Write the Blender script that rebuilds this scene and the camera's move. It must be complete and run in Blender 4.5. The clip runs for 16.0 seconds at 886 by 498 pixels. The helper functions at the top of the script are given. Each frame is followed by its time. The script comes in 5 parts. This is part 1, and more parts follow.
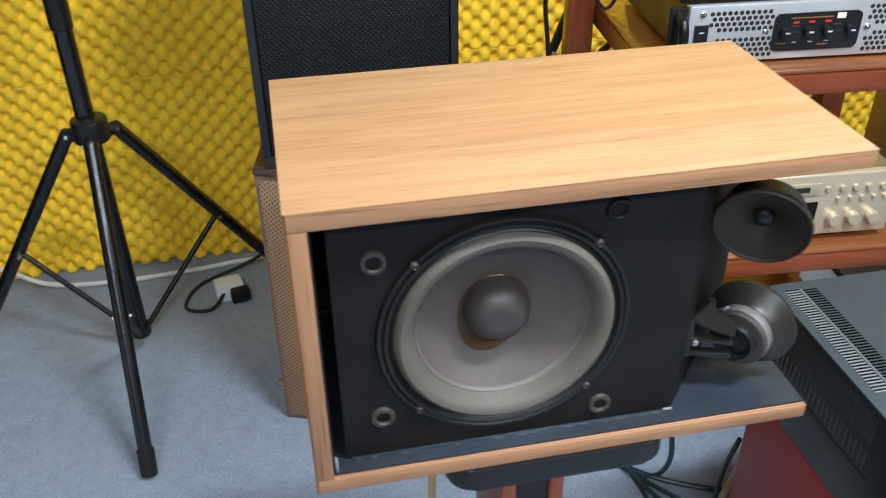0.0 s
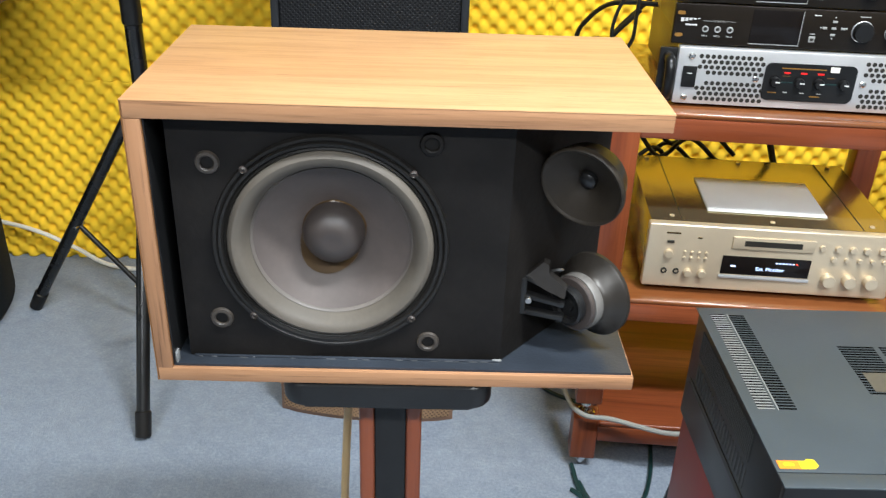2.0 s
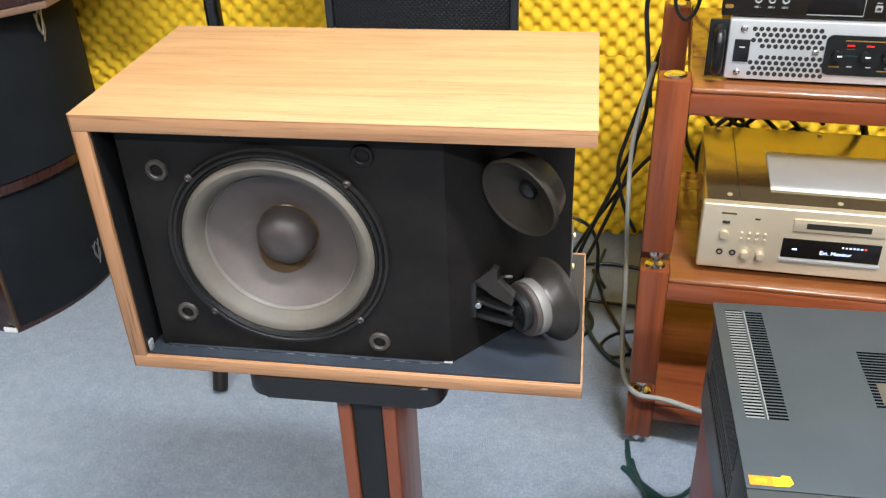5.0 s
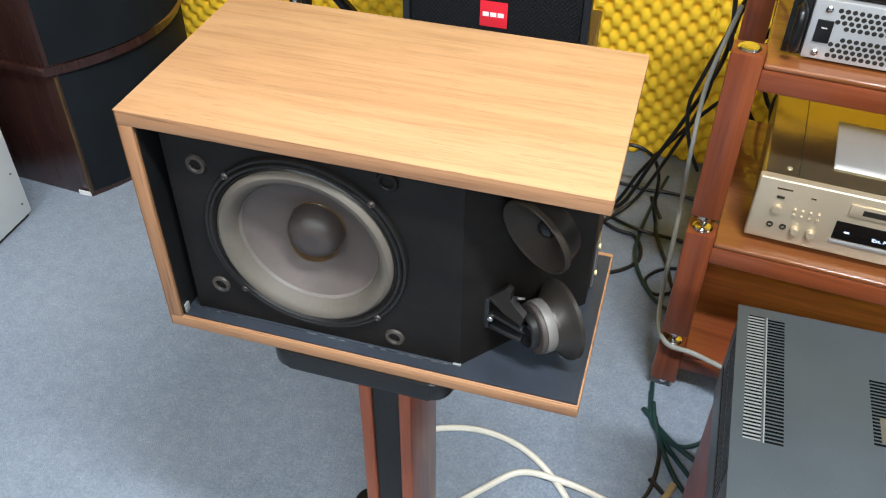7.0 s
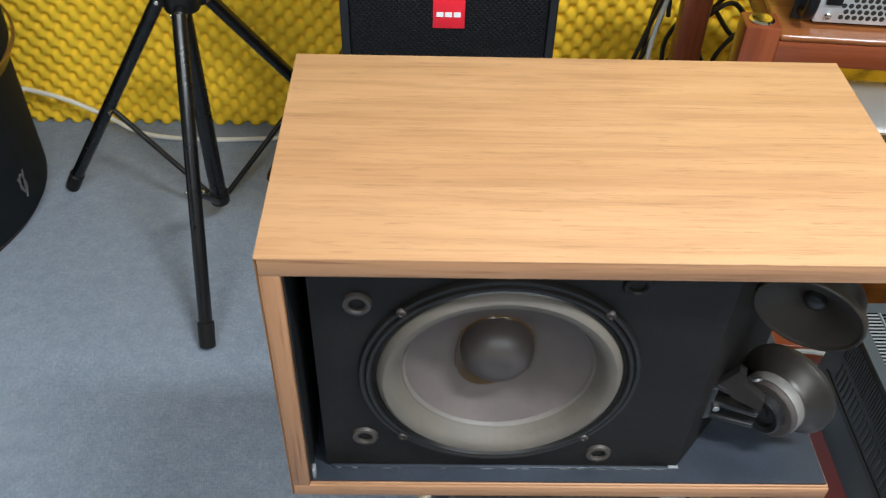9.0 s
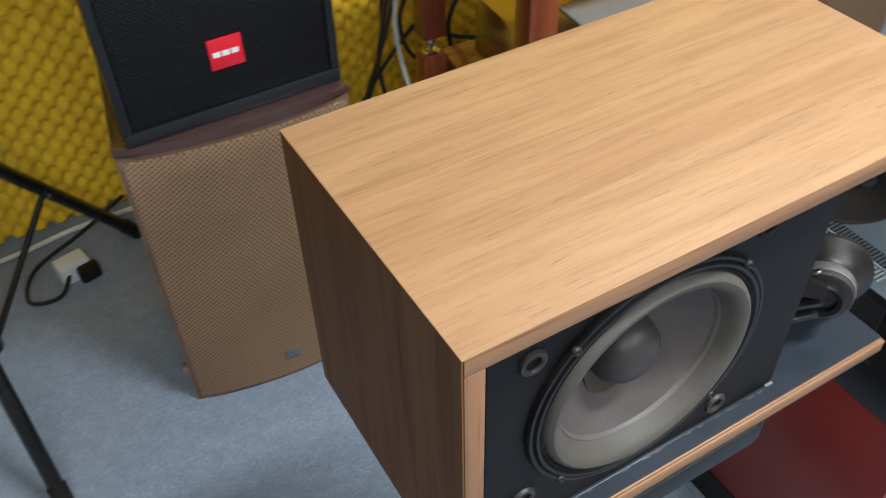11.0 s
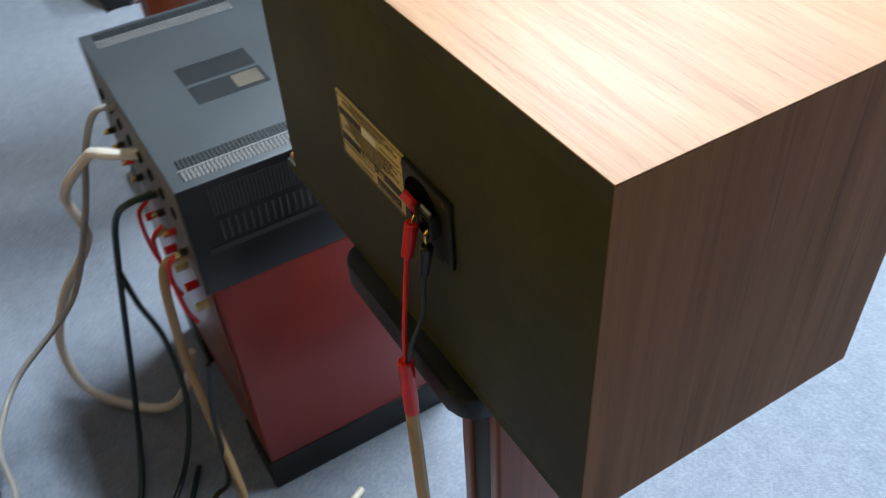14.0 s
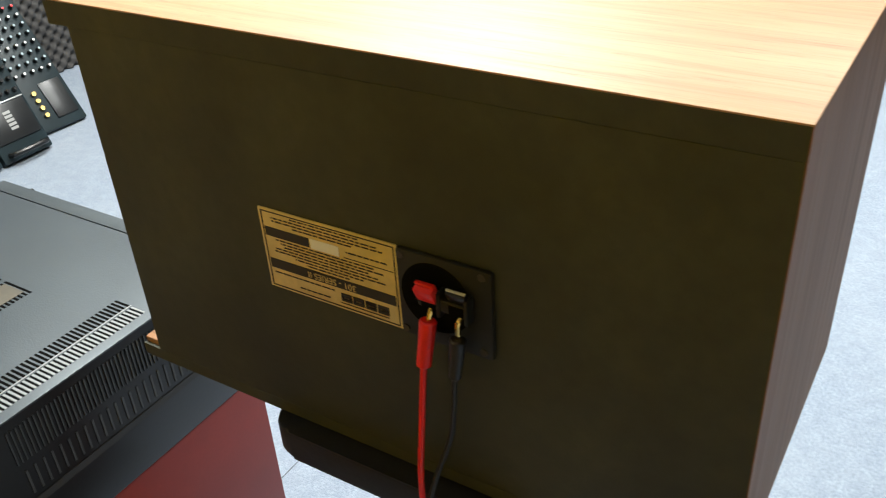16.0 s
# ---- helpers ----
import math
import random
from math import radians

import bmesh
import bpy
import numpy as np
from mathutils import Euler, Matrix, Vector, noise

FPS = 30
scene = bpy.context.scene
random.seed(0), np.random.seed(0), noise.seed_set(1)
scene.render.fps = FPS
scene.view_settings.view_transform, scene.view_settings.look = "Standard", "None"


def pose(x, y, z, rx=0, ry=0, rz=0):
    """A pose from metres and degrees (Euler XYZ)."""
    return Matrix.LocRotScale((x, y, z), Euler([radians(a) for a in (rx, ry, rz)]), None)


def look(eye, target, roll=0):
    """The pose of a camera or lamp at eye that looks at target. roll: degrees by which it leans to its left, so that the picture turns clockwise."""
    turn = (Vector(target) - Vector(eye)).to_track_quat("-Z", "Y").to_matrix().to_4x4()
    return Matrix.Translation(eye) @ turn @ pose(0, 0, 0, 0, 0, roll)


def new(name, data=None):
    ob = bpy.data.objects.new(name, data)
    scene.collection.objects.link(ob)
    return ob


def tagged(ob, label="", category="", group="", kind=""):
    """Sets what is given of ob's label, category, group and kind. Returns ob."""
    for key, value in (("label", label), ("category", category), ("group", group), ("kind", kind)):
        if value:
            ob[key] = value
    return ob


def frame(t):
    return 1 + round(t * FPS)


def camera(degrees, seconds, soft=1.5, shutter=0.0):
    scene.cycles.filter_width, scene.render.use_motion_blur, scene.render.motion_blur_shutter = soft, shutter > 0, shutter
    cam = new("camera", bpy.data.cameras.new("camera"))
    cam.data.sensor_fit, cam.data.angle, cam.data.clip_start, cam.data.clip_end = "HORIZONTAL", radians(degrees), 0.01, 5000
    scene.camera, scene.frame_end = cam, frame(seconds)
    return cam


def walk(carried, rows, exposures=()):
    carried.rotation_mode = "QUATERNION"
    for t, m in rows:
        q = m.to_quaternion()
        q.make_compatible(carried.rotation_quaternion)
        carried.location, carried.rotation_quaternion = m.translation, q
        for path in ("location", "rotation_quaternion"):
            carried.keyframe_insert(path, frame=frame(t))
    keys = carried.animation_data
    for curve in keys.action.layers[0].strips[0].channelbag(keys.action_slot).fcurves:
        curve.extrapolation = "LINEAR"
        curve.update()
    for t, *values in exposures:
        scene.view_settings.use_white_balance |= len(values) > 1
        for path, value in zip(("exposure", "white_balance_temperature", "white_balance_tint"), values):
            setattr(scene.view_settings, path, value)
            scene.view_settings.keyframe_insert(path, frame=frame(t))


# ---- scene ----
cam = camera(53.1, 16.0, soft=1.15, shutter=0.35)
PATH = [
    (0, (0.007, -0.508, 1.267), (0.327, 1.137, 0.174), -0.8),
    (0.5, (0.138, -0.616, 1.282), (0.288, 1.075, 0.223), 1.2),
    (1, (0.24, -0.664, 1.261), (0.339, 1.067, 0.263), 4.1),
    (1.5, (0.258, -0.677, 1.212), (0.327, 1.067, 0.234), 2.6),
    (2, (0.237, -0.658, 1.197), (0.281, 1.108, 0.259), 2.1),
    (2.5, (0.214, -0.646, 1.191), (0.226, 1.13, 0.272), 2.1),
    (3, (0.232, -0.682, 1.232), (0.217, 1.092, 0.309), 1.8),
    (3.5, (0.253, -0.71, 1.263), (0.233, 1.064, 0.34), 1.2),
    (4, (0.293, -0.721, 1.27), (0.232, 1.046, 0.336), 0.5),
    (4.5, (0.358, -0.679, 1.251), (0.165, 1.073, 0.307), -1.9),
    (4.7, (0.399, -0.655, 1.242), (0.144, 1.071, 0.263), -2.8),
    (7, (0.454, -0.545, 1.389), (0.039, 0.894, 0.064), 0.6),
    (7.5, (0.353, -0.554, 1.389), (-0.016, 0.941, 0.113), -1.0),
    (8, (0.251, -0.535, 1.37), (0.013, 0.992, 0.1), -0.9),
    (8.5, (0.188, -0.447, 1.349), (0.074, 1.016, -0.009), 1.3),
    (9, (0.102, -0.385, 1.344), (0.145, 1.069, -0.029), 1.9),
    (11.5, (-0.194, -0.174, 1.314), (0.839, 0.847, -0.062), -0.5),
    (12, (-0.225, -0.068, 1.301), (1.084, 0.575, -0.068), 0.5),
    (12.5, (-0.221, 0.069, 1.269), (1.157, 0.561, -0.095), -3.7),
    (13, (-0.213, 0.205, 1.241), (1.243, 0.325, -0.125), -3.1),
    (13.5, (-0.249, 0.353, 1.218), (1.151, -0.019, -0.16), -6.2),
    (14, (-0.211, 0.431, 1.202), (1.07, -0.272, -0.163), -3.9),
    (14.5, (-0.187, 0.539, 1.187), (0.962, -0.601, 0.011), -8.1),
    (15, (-0.156, 0.589, 1.155), (0.819, -0.776, 0.068), -6.2),
    (15.5, (-0.098, 0.552, 1.114), (0.849, -0.854, 0.053), -3.6),
    (16, (-0.047, 0.548, 1.109), (0.89, -0.864, 0.046), -3.8),
]
EXPOSURES = [
    (0, 0.14, 5950, 8), (2, 0.40, 6350, 9), (4.5, 0.52, 6500, 11), (7, 0.22, 6350, 9), (8, 0.04, 6250, 8), (9, -0.05, 6250, 8), (11.5, -0.32, 6050, 8),
    (12, -0.44, 5850, 8), (12.5, -0.50, 5600, 7), (13, -0.36, 5000, 2), (13.5, 0.02, 5300, 5), (14, 0.18, 5950, 9), (14.5, 0.06, 6600, 14), (15, 0.06, 7050, 16), (15.5, 0.18, 7200, 14), (16, 0.47, 6850, 7),
]
walk(cam, [(t, look(eye, target, roll)) for t, eye, target, roll in PATH], EXPOSURES)

# ---- world and lamps ----
world = bpy.data.worlds.new("room_world")
world.use_nodes = True
scene.world = world
bg = world.node_tree.nodes["Background"]
bg.inputs[0].default_value, bg.inputs[1].default_value = (0.9, 0.95, 1.0, 1), 0.03


def unseen_lamp(x, y, z, sx, sy, watts, colour):
    data = bpy.data.lights.new("unseen_ceiling_glow", "AREA")
    data.shape, data.size, data.size_y, data.energy, data.color = "RECTANGLE", sx, sy, watts, colour
    ob = new("unseen_ceiling_glow", data)
    ob.location = (x, y, z)
    return ob


# first lamp follows the cast shadows; the other three are unseen fill lamps
LAMPS = [(0.98, -0.52, 0.8, 0.16, 74), (-0.45, -2.0, 1.2, 0.16, 56), (1.35, -2.0, 1.2, 0.16, 72), (-0.62, -0.52, 0.8, 0.16, 6)]
for x, y, sx, sy, watts in LAMPS:
    unseen_lamp(x, y, 2.655, sx, sy, watts, (0.93, 0.97, 1.0))

# ---- materials ----


def nodes_of(name):
    m = bpy.data.materials.new(name)
    m.use_nodes = True
    t = m.node_tree
    return m, t.nodes, t.links, t.nodes["Principled BSDF"]


def mix_rgb(n, l, fac, a, b, mode="MIX"):
    mx = n.new("ShaderNodeMix")
    mx.data_type, mx.blend_type = "RGBA", mode
    for slot, v in ((0, fac), (6, a), (7, b)):
        if isinstance(v, (int, float)):
            mx.inputs[slot].default_value = v
        elif isinstance(v, tuple):
            mx.inputs[slot].default_value = (*v, 1)
        else:
            l.new(v, mx.inputs[slot])
    return mx.outputs[2]


def noise_tex(n, l, vec, scale, detail=4, rough=0.55, distort=0.0):
    t = n.new("ShaderNodeTexNoise")
    t.inputs["Scale"].default_value, t.inputs["Detail"].default_value = scale, detail
    t.inputs["Roughness"].default_value, t.inputs["Distortion"].default_value = rough, distort
    l.new(vec, t.inputs["Vector"])
    return t.outputs["Fac"]


def ramp(n, l, fac, lo, hi):
    r = n.new("ShaderNodeMapRange")
    r.inputs[1].default_value, r.inputs[2].default_value = lo, hi
    l.new(fac, r.inputs[0])
    return r.outputs[0]


def coords(n, l, scale=(1, 1, 1), rot=(0, 0, 0)):
    tc, mp = n.new("ShaderNodeTexCoord"), n.new("ShaderNodeMapping")
    mp.inputs["Scale"].default_value = scale
    mp.inputs["Rotation"].default_value = rot
    l.new(tc.outputs["Object"], mp.inputs["Vector"])
    return mp.outputs["Vector"]


def bump(n, l, b, height, strength, dist):
    bp = n.new("ShaderNodeBump")
    bp.inputs["Strength"].default_value, bp.inputs["Distance"].default_value = strength, dist
    l.new(height, bp.inputs["Height"])
    l.new(bp.outputs[0], b.inputs["Normal"])


def plain(name, colour, rough=0.5, metal=0.0, vary=0.12, grain=220, coarse=9, relief=0.15, coat=0.0, gloss=0.5):
    """Painted, moulded or metal surface: a base colour with coarse and fine variation, and a fine relief."""
    m, n, l, b = nodes_of(name)
    v = coords(n, l)
    c1 = noise_tex(n, l, v, coarse, 5)
    c2 = noise_tex(n, l, v, grain, 3)
    dark = tuple(c * (1 - vary * 1.6) for c in colour)
    light = tuple(min(1, c * (1 + vary)) for c in colour)
    col = mix_rgb(n, l, ramp(n, l, c1, 0.3, 0.7), dark, light)
    col = mix_rgb(n, l, ramp(n, l, c2, 0.35, 0.65), col, mix_rgb(n, l, 0.3, col, dark))
    l.new(col, b.inputs["Base Color"])
    rr = n.new("ShaderNodeMapRange")
    rr.inputs[3].default_value, rr.inputs[4].default_value = max(0.03, rough - 0.07), min(1, rough + 0.08)
    l.new(c1, rr.inputs[0])
    l.new(rr.outputs[0], b.inputs["Roughness"])
    b.inputs["Metallic"].default_value = metal
    b.inputs["Coat Weight"].default_value = coat
    b.inputs["Specular IOR Level"].default_value = gloss
    if relief:
        bump(n, l, b, c2, relief, 0.0006)
    return m


def wood(name, base, dark, light, axis="x", rough=0.4, scale=1.0, pore=0.5, coat=0.0, streak=1.0, gloss=0.5, figure=0.0):
    """Veneer or solid wood with the grain along one axis: broad figure, streaks, fine pores and, by figure, blotches, flecks and small knots."""
    m, n, l, b = nodes_of(name)
    s = {"x": (0.42, 9, 9), "y": (9, 0.42, 9), "z": (9, 9, 0.42)}[axis]
    f = {"x": (5.5, 210, 210), "y": (210, 5.5, 210), "z": (210, 210, 5.5)}[axis]
    k = {"x": (38, 560, 560), "y": (560, 38, 560), "z": (560, 560, 38)}[axis]
    v1 = coords(n, l, tuple(a * scale for a in s))
    v2 = coords(n, l, tuple(a * scale for a in f))
    v3 = coords(n, l, tuple(a * scale * 3.2 for a in s))
    broad = noise_tex(n, l, v1, 1.6, 3, 0.55, 0.9)
    mid = noise_tex(n, l, v3, 1.9, 6, 0.65, 0.5)
    fine = noise_tex(n, l, v2, 1.0, 3, 0.6)
    col = mix_rgb(n, l, ramp(n, l, broad, 0.36, 0.64), base, light)
    soft = mix_rgb(n, l, 0.55 * streak, base, dark)
    col = mix_rgb(n, l, ramp(n, l, mid, 0.48, 0.74), col, soft)

    def scaled(value, by):
        mul = n.new("ShaderNodeMath")
        mul.operation = "MULTIPLY"
        mul.inputs[1].default_value = by
        l.new(value, mul.inputs[0])
        return mul.outputs[0]
    if figure:
        bleach = noise_tex(n, l, coords(n, l, tuple(0.45 * a ** 0.55 * 3 for a in s)), 1.7, 4, 0.6, 1.2)
        col = mix_rgb(n, l, scaled(ramp(n, l, bleach, 0.5, 0.72), 0.55 * figure), col, tuple(min(1, c * 1.22) for c in light))
        flame = noise_tex(n, l, coords(n, l, tuple(a * 2.6 for a in s)), 2.3, 8, 0.75, 2.4)
        col = mix_rgb(n, l, scaled(ramp(n, l, flame, 0.52, 0.72), 0.40 * figure), col, mix_rgb(n, l, 0.75, base, dark))
        fleck = noise_tex(n, l, coords(n, l, k), 1.0, 3, 0.6, 0.6)
        col = mix_rgb(n, l, scaled(ramp(n, l, fleck, 0.57, 0.72), 0.44 * figure), col, dark)
    col = mix_rgb(n, l, scaled(ramp(n, l, fine, 0.55, 0.75), pore), col, dark)
    l.new(col, b.inputs["Base Color"])
    rr = n.new("ShaderNodeMapRange")
    rr.inputs[3].default_value, rr.inputs[4].default_value = rough - 0.05, rough + 0.12
    l.new(mid, rr.inputs[0])
    l.new(rr.outputs[0], b.inputs["Roughness"])
    b.inputs["Coat Weight"].default_value = coat
    b.inputs["Specular IOR Level"].default_value = gloss
    bump(n, l, b, fine, 0.25, 0.0005)
    return m


def carpet_material():
    m, n, l, b = nodes_of("carpet_blue_grey")
    v = coords(n, l)
    fleck = noise_tex(n, l, v, 170, 4, 0.7)
    tuft = noise_tex(n, l, v, 420, 2, 0.6)
    wear = noise_tex(n, l, v, 3.2, 4, 0.6)
    mottle = noise_tex(n, l, v, 34, 5, 0.65)
    col = mix_rgb(n, l, ramp(n, l, fleck, 0.34, 0.66), (0.165, 0.205, 0.265), (0.30, 0.355, 0.43))
    col = mix_rgb(n, l, ramp(n, l, wear, 0.35, 0.72), col, mix_rgb(n, l, 0.4, col, (0.33, 0.37, 0.42)))
    col = mix_rgb(n, l, ramp(n, l, mottle, 0.35, 0.68), col, mix_rgb(n, l, 0.38, col, (0.12, 0.155, 0.21)))
    l.new(col, b.inputs["Base Color"])
    b.inputs["Roughness"].default_value = 0.85
    b.inputs["Sheen Weight"].default_value = 0.25
    bump(n, l, b, tuft, 0.7, 0.003)
    return m


def dotted(name, colour, hole, pitch, size, rough, metal, stretch=(1, 1, 1), rot=(0, 0, 0), relief=0.6):
    """Perforated sheet or woven cloth: rows of small holes at a real pitch."""
    m, n, l, b = nodes_of(name)
    v = coords(n, l, stretch, rot)
    vo = n.new("ShaderNodeTexVoronoi")
    vo.inputs["Scale"].default_value, vo.inputs["Randomness"].default_value = 1 / pitch, 0.0
    l.new(v, vo.inputs["Vector"])
    d = ramp(n, l, vo.outputs["Distance"], size, size + 0.12)
    c1 = noise_tex(n, l, coords(n, l), 7, 4)
    col = mix_rgb(n, l, ramp(n, l, c1, 0.3, 0.7), tuple(c * 0.8 for c in colour), colour)
    l.new(mix_rgb(n, l, d, hole, col), b.inputs["Base Color"])
    b.inputs["Roughness"].default_value, b.inputs["Metallic"].default_value = rough, metal
    bump(n, l, b, d, relief, 0.001)
    return m


def glow(name, colour, strength):
    m, n, l, b = nodes_of(name)
    b.inputs["Base Color"].default_value = (*colour, 1)
    b.inputs["Emission Color"].default_value, b.inputs["Emission Strength"].default_value = (*colour, 1), strength
    return m


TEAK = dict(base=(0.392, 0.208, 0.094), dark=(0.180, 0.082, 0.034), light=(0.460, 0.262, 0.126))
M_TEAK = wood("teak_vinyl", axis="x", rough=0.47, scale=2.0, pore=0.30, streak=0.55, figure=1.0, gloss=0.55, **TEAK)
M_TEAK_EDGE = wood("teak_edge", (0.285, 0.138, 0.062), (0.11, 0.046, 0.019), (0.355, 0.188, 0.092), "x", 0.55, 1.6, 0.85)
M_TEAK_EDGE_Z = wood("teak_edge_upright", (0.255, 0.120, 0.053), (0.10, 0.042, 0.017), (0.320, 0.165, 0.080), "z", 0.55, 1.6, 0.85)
# cabinet side: shade is put into this brown, darker than the teak top
M_SHADED_SIDE = wood("shaded_wood_side", (0.172, 0.077, 0.027), (0.070, 0.029, 0.010), (0.220, 0.104, 0.039), "z", 0.45, 1.3, 0.45, gloss=0.12, streak=0.6, figure=0.5)
CHERRY = ((0.170, 0.040, 0.014), (0.065, 0.014, 0.006), (0.235, 0.062, 0.022))
M_CHERRY = wood("cherry_board", *CHERRY, "x", 0.28, 1.1, 0.45, 0.15, gloss=0.35)
M_CHERRY_Z = wood("cherry_post", *CHERRY, "z", 0.28, 1.1, 0.45, 0.15, gloss=0.35)
# the yellow wall's reflection is put into this warmer shelf-top colour
M_CHERRY_TOP = wood("wall_tinted_shelf_top", (0.20, 0.066, 0.020), (0.09, 0.026, 0.009), (0.26, 0.092, 0.029), "x", 0.2, 0.9, 0.35, 0.6)
M_BLACK = plain("black_satin_paint", (0.008, 0.0082, 0.0085), 0.45, gloss=0.35, vary=0.3, relief=0.3)
M_GLOSS_TUBE = plain("black_gloss_tube_paint", (0.007, 0.0072, 0.0075), 0.27, gloss=0.6, vary=0.3, relief=0.05)
M_BAFFLE = plain("black_painted_chipboard", (0.0082, 0.0070, 0.0062), 0.5, vary=0.35, gloss=0.17, grain=140, coarse=14, relief=0.5)
M_LEDGE = plain("blue_black_lining", (0.026, 0.032, 0.042), 0.34, vary=0.3, grain=300, relief=0.3)
M_BACKBOARD = plain("matt_black_backboard", (0.047, 0.050, 0.031), 0.65, gloss=0.35, vary=0.3, grain=90, relief=0.4)
M_RUBBER = plain("black_rubber", (0.0095, 0.0085, 0.0075), 0.42, gloss=0.32, vary=0.3)
M_PLASTIC = plain("black_plastic", (0.009, 0.009, 0.0092), 0.32, gloss=0.4, vary=0.25, relief=0.1)
M_CONE = plain("grey_paper_cone", (0.084, 0.067, 0.060), 0.6, vary=0.16, grain=120, coarse=16, relief=0.25)
M_SURROUND = plain("grey_foam_surround", (0.088, 0.075, 0.059), 0.65, vary=0.14, grain=260, coarse=20, relief=0.3)
M_CONE_LIGHT = plain("pale_cone_edge", (0.115, 0.100, 0.088), 0.55, vary=0.2)
M_CAP = plain("dust_cap_paper", (0.046, 0.036, 0.032), 0.5, vary=0.2, grain=180, relief=0.3)
M_GLUE = plain("brown_glue", (0.085, 0.046, 0.014), 0.35, vary=0.3)
M_TWEETER = plain("tweeter_paper", (0.022, 0.017, 0.012), 0.5, gloss=0.25, vary=0.25, grain=160, relief=0.3)
M_BASKET = plain("bronze_grey_basket", (0.026, 0.022, 0.018), 0.38, 0.35, vary=0.2)
M_MAGNET = plain("grey_magnet", (0.13, 0.122, 0.112), 0.55, 0.15, vary=0.2)
M_STEEL = plain("brushed_steel", (0.42, 0.41, 0.40), 0.35, 1.0, vary=0.15)
M_CHROME = plain("chrome", (0.75, 0.75, 0.74), 0.14, 1.0, vary=0.05, relief=0)
M_GOLD = plain("gold_plate", (0.80, 0.56, 0.19), 0.2, 1.0, vary=0.1, relief=0)
M_BRASS = plain("brass_label", (0.72, 0.58, 0.27), 0.42, 0.25, vary=0.15, coarse=30)
M_PLATE = plain("matt_black_moulding", (0.020, 0.020, 0.016), 0.5, gloss=0.3, vary=0.3)
M_INK = plain("black_ink", (0.018, 0.016, 0.012), 0.5, vary=0.1, relief=0)
M_RED = plain("red_plastic", (0.82, 0.018, 0.016), 0.3, vary=0.1, relief=0.1)
M_CABLE_TAN = plain("tan_cable_sheath", (0.52, 0.36, 0.17), 0.4, vary=0.1)
M_CABLE_WHITE = plain("cream_cable_sheath", (0.80, 0.76, 0.65), 0.45, vary=0.1)
M_CABLE_GREY = plain("grey_cable_sheath", (0.33, 0.33, 0.30), 0.45, vary=0.1)
M_CABLE_BLACK = plain("black_cable_sheath", (0.012, 0.013, 0.014), 0.35, vary=0.2)
M_CABLE_GREEN = plain("dark_green_cable_sheath", (0.008, 0.035, 0.035), 0.35, vary=0.2)
M_CHAMPAGNE = plain("champagne_aluminium", (0.63, 0.525, 0.375), 0.36, 0.5, vary=0.06, grain=400, relief=0.1)
# lid tone takes in the yellow that the foam wall reflects on it
M_CHAMP_LID = plain("champagne_lid", (0.40, 0.33, 0.19), 0.2, 0.88, vary=0.08, grain=300, relief=0.15)
M_SILVER = plain("silver_fascia", (0.58, 0.58, 0.58), 0.35, 0.55, vary=0.06, grain=350, relief=0.1)
M_GREY_LID = plain("grey_green_lid", (0.057, 0.070, 0.079), 0.38, 0.25, vary=0.1, grain=500, coarse=6, relief=0.35)
M_COIL = plain("dull_tan_coil", (0.085, 0.074, 0.052), 0.6, vary=0.25)
M_SLIT = plain("dark_grey_rib", (0.035, 0.036, 0.035), 0.45, vary=0.15)
M_LIT_SLIT = plain("lit_slit_grey", (0.050, 0.051, 0.050), 0.45, vary=0.2)
M_CRIMSON = plain("crimson_lacquer", (0.24, 0.026, 0.018), 0.38, vary=0.1, grain=200, relief=0.1, gloss=0.4)
M_ORANGE = plain("orange_sticker", (0.85, 0.25, 0.02), 0.4, vary=0.05, relief=0)
M_YELLOW = plain("yellow_sticker", (0.85, 0.62, 0.02), 0.4, vary=0.05, relief=0)
M_WHITE = plain("white_paper", (0.78, 0.78, 0.76), 0.6, vary=0.04, relief=0.1)
M_WHITE_PAINT = plain("white_enamel", (0.70, 0.73, 0.74), 0.35, vary=0.04, relief=0.1)
M_GREYPRINT = plain("pale_grey_print", (0.55, 0.55, 0.54), 0.5, vary=0.05, relief=0)
M_TEALKNOB = plain("grey_teal_knob", (0.26, 0.34, 0.37), 0.4, vary=0.1)
M_FOAM = plain("yellow_foam", (1.0, 0.625, 0.028), 0.9, vary=0.06, grain=500, coarse=3, relief=0.6)
M_FOAM_DARK = plain("charcoal_foam", (0.05, 0.047, 0.045), 0.9, vary=0.2, grain=500, relief=0.6)
M_CRUST = plain("grey_glue_crust", (0.070, 0.076, 0.084), 0.6, vary=0.35)
M_CHIP = plain("chipped_filler", (0.20, 0.21, 0.21), 0.7, vary=0.3)
M_DULLPRINT = plain("dull_print", (0.30, 0.30, 0.29), 0.5, vary=0.05, relief=0)
M_CEILING = plain("white_ceiling_paint", (0.78, 0.78, 0.76), 0.8, vary=0.03, relief=0.2)
M_WALL = plain("cream_wall_paint", (0.62, 0.60, 0.55), 0.8, vary=0.04, relief=0.2)
M_CARPET = carpet_material()
M_PA_GRILLE = dotted("black_perforated_grille", (0.017, 0.017, 0.018), (0.002, 0.002, 0.002), 0.006, 0.25, 0.5, 0.5, (1, 0.05, 1), (0, radians(45), 0))
M_CANE = dotted("tan_woven_grille_cloth", (0.30, 0.180, 0.095), (0.085, 0.045, 0.022), 0.0065, 0.24, 0.6, 0.0, (1, 0.05, 1), (0, radians(35), 0))
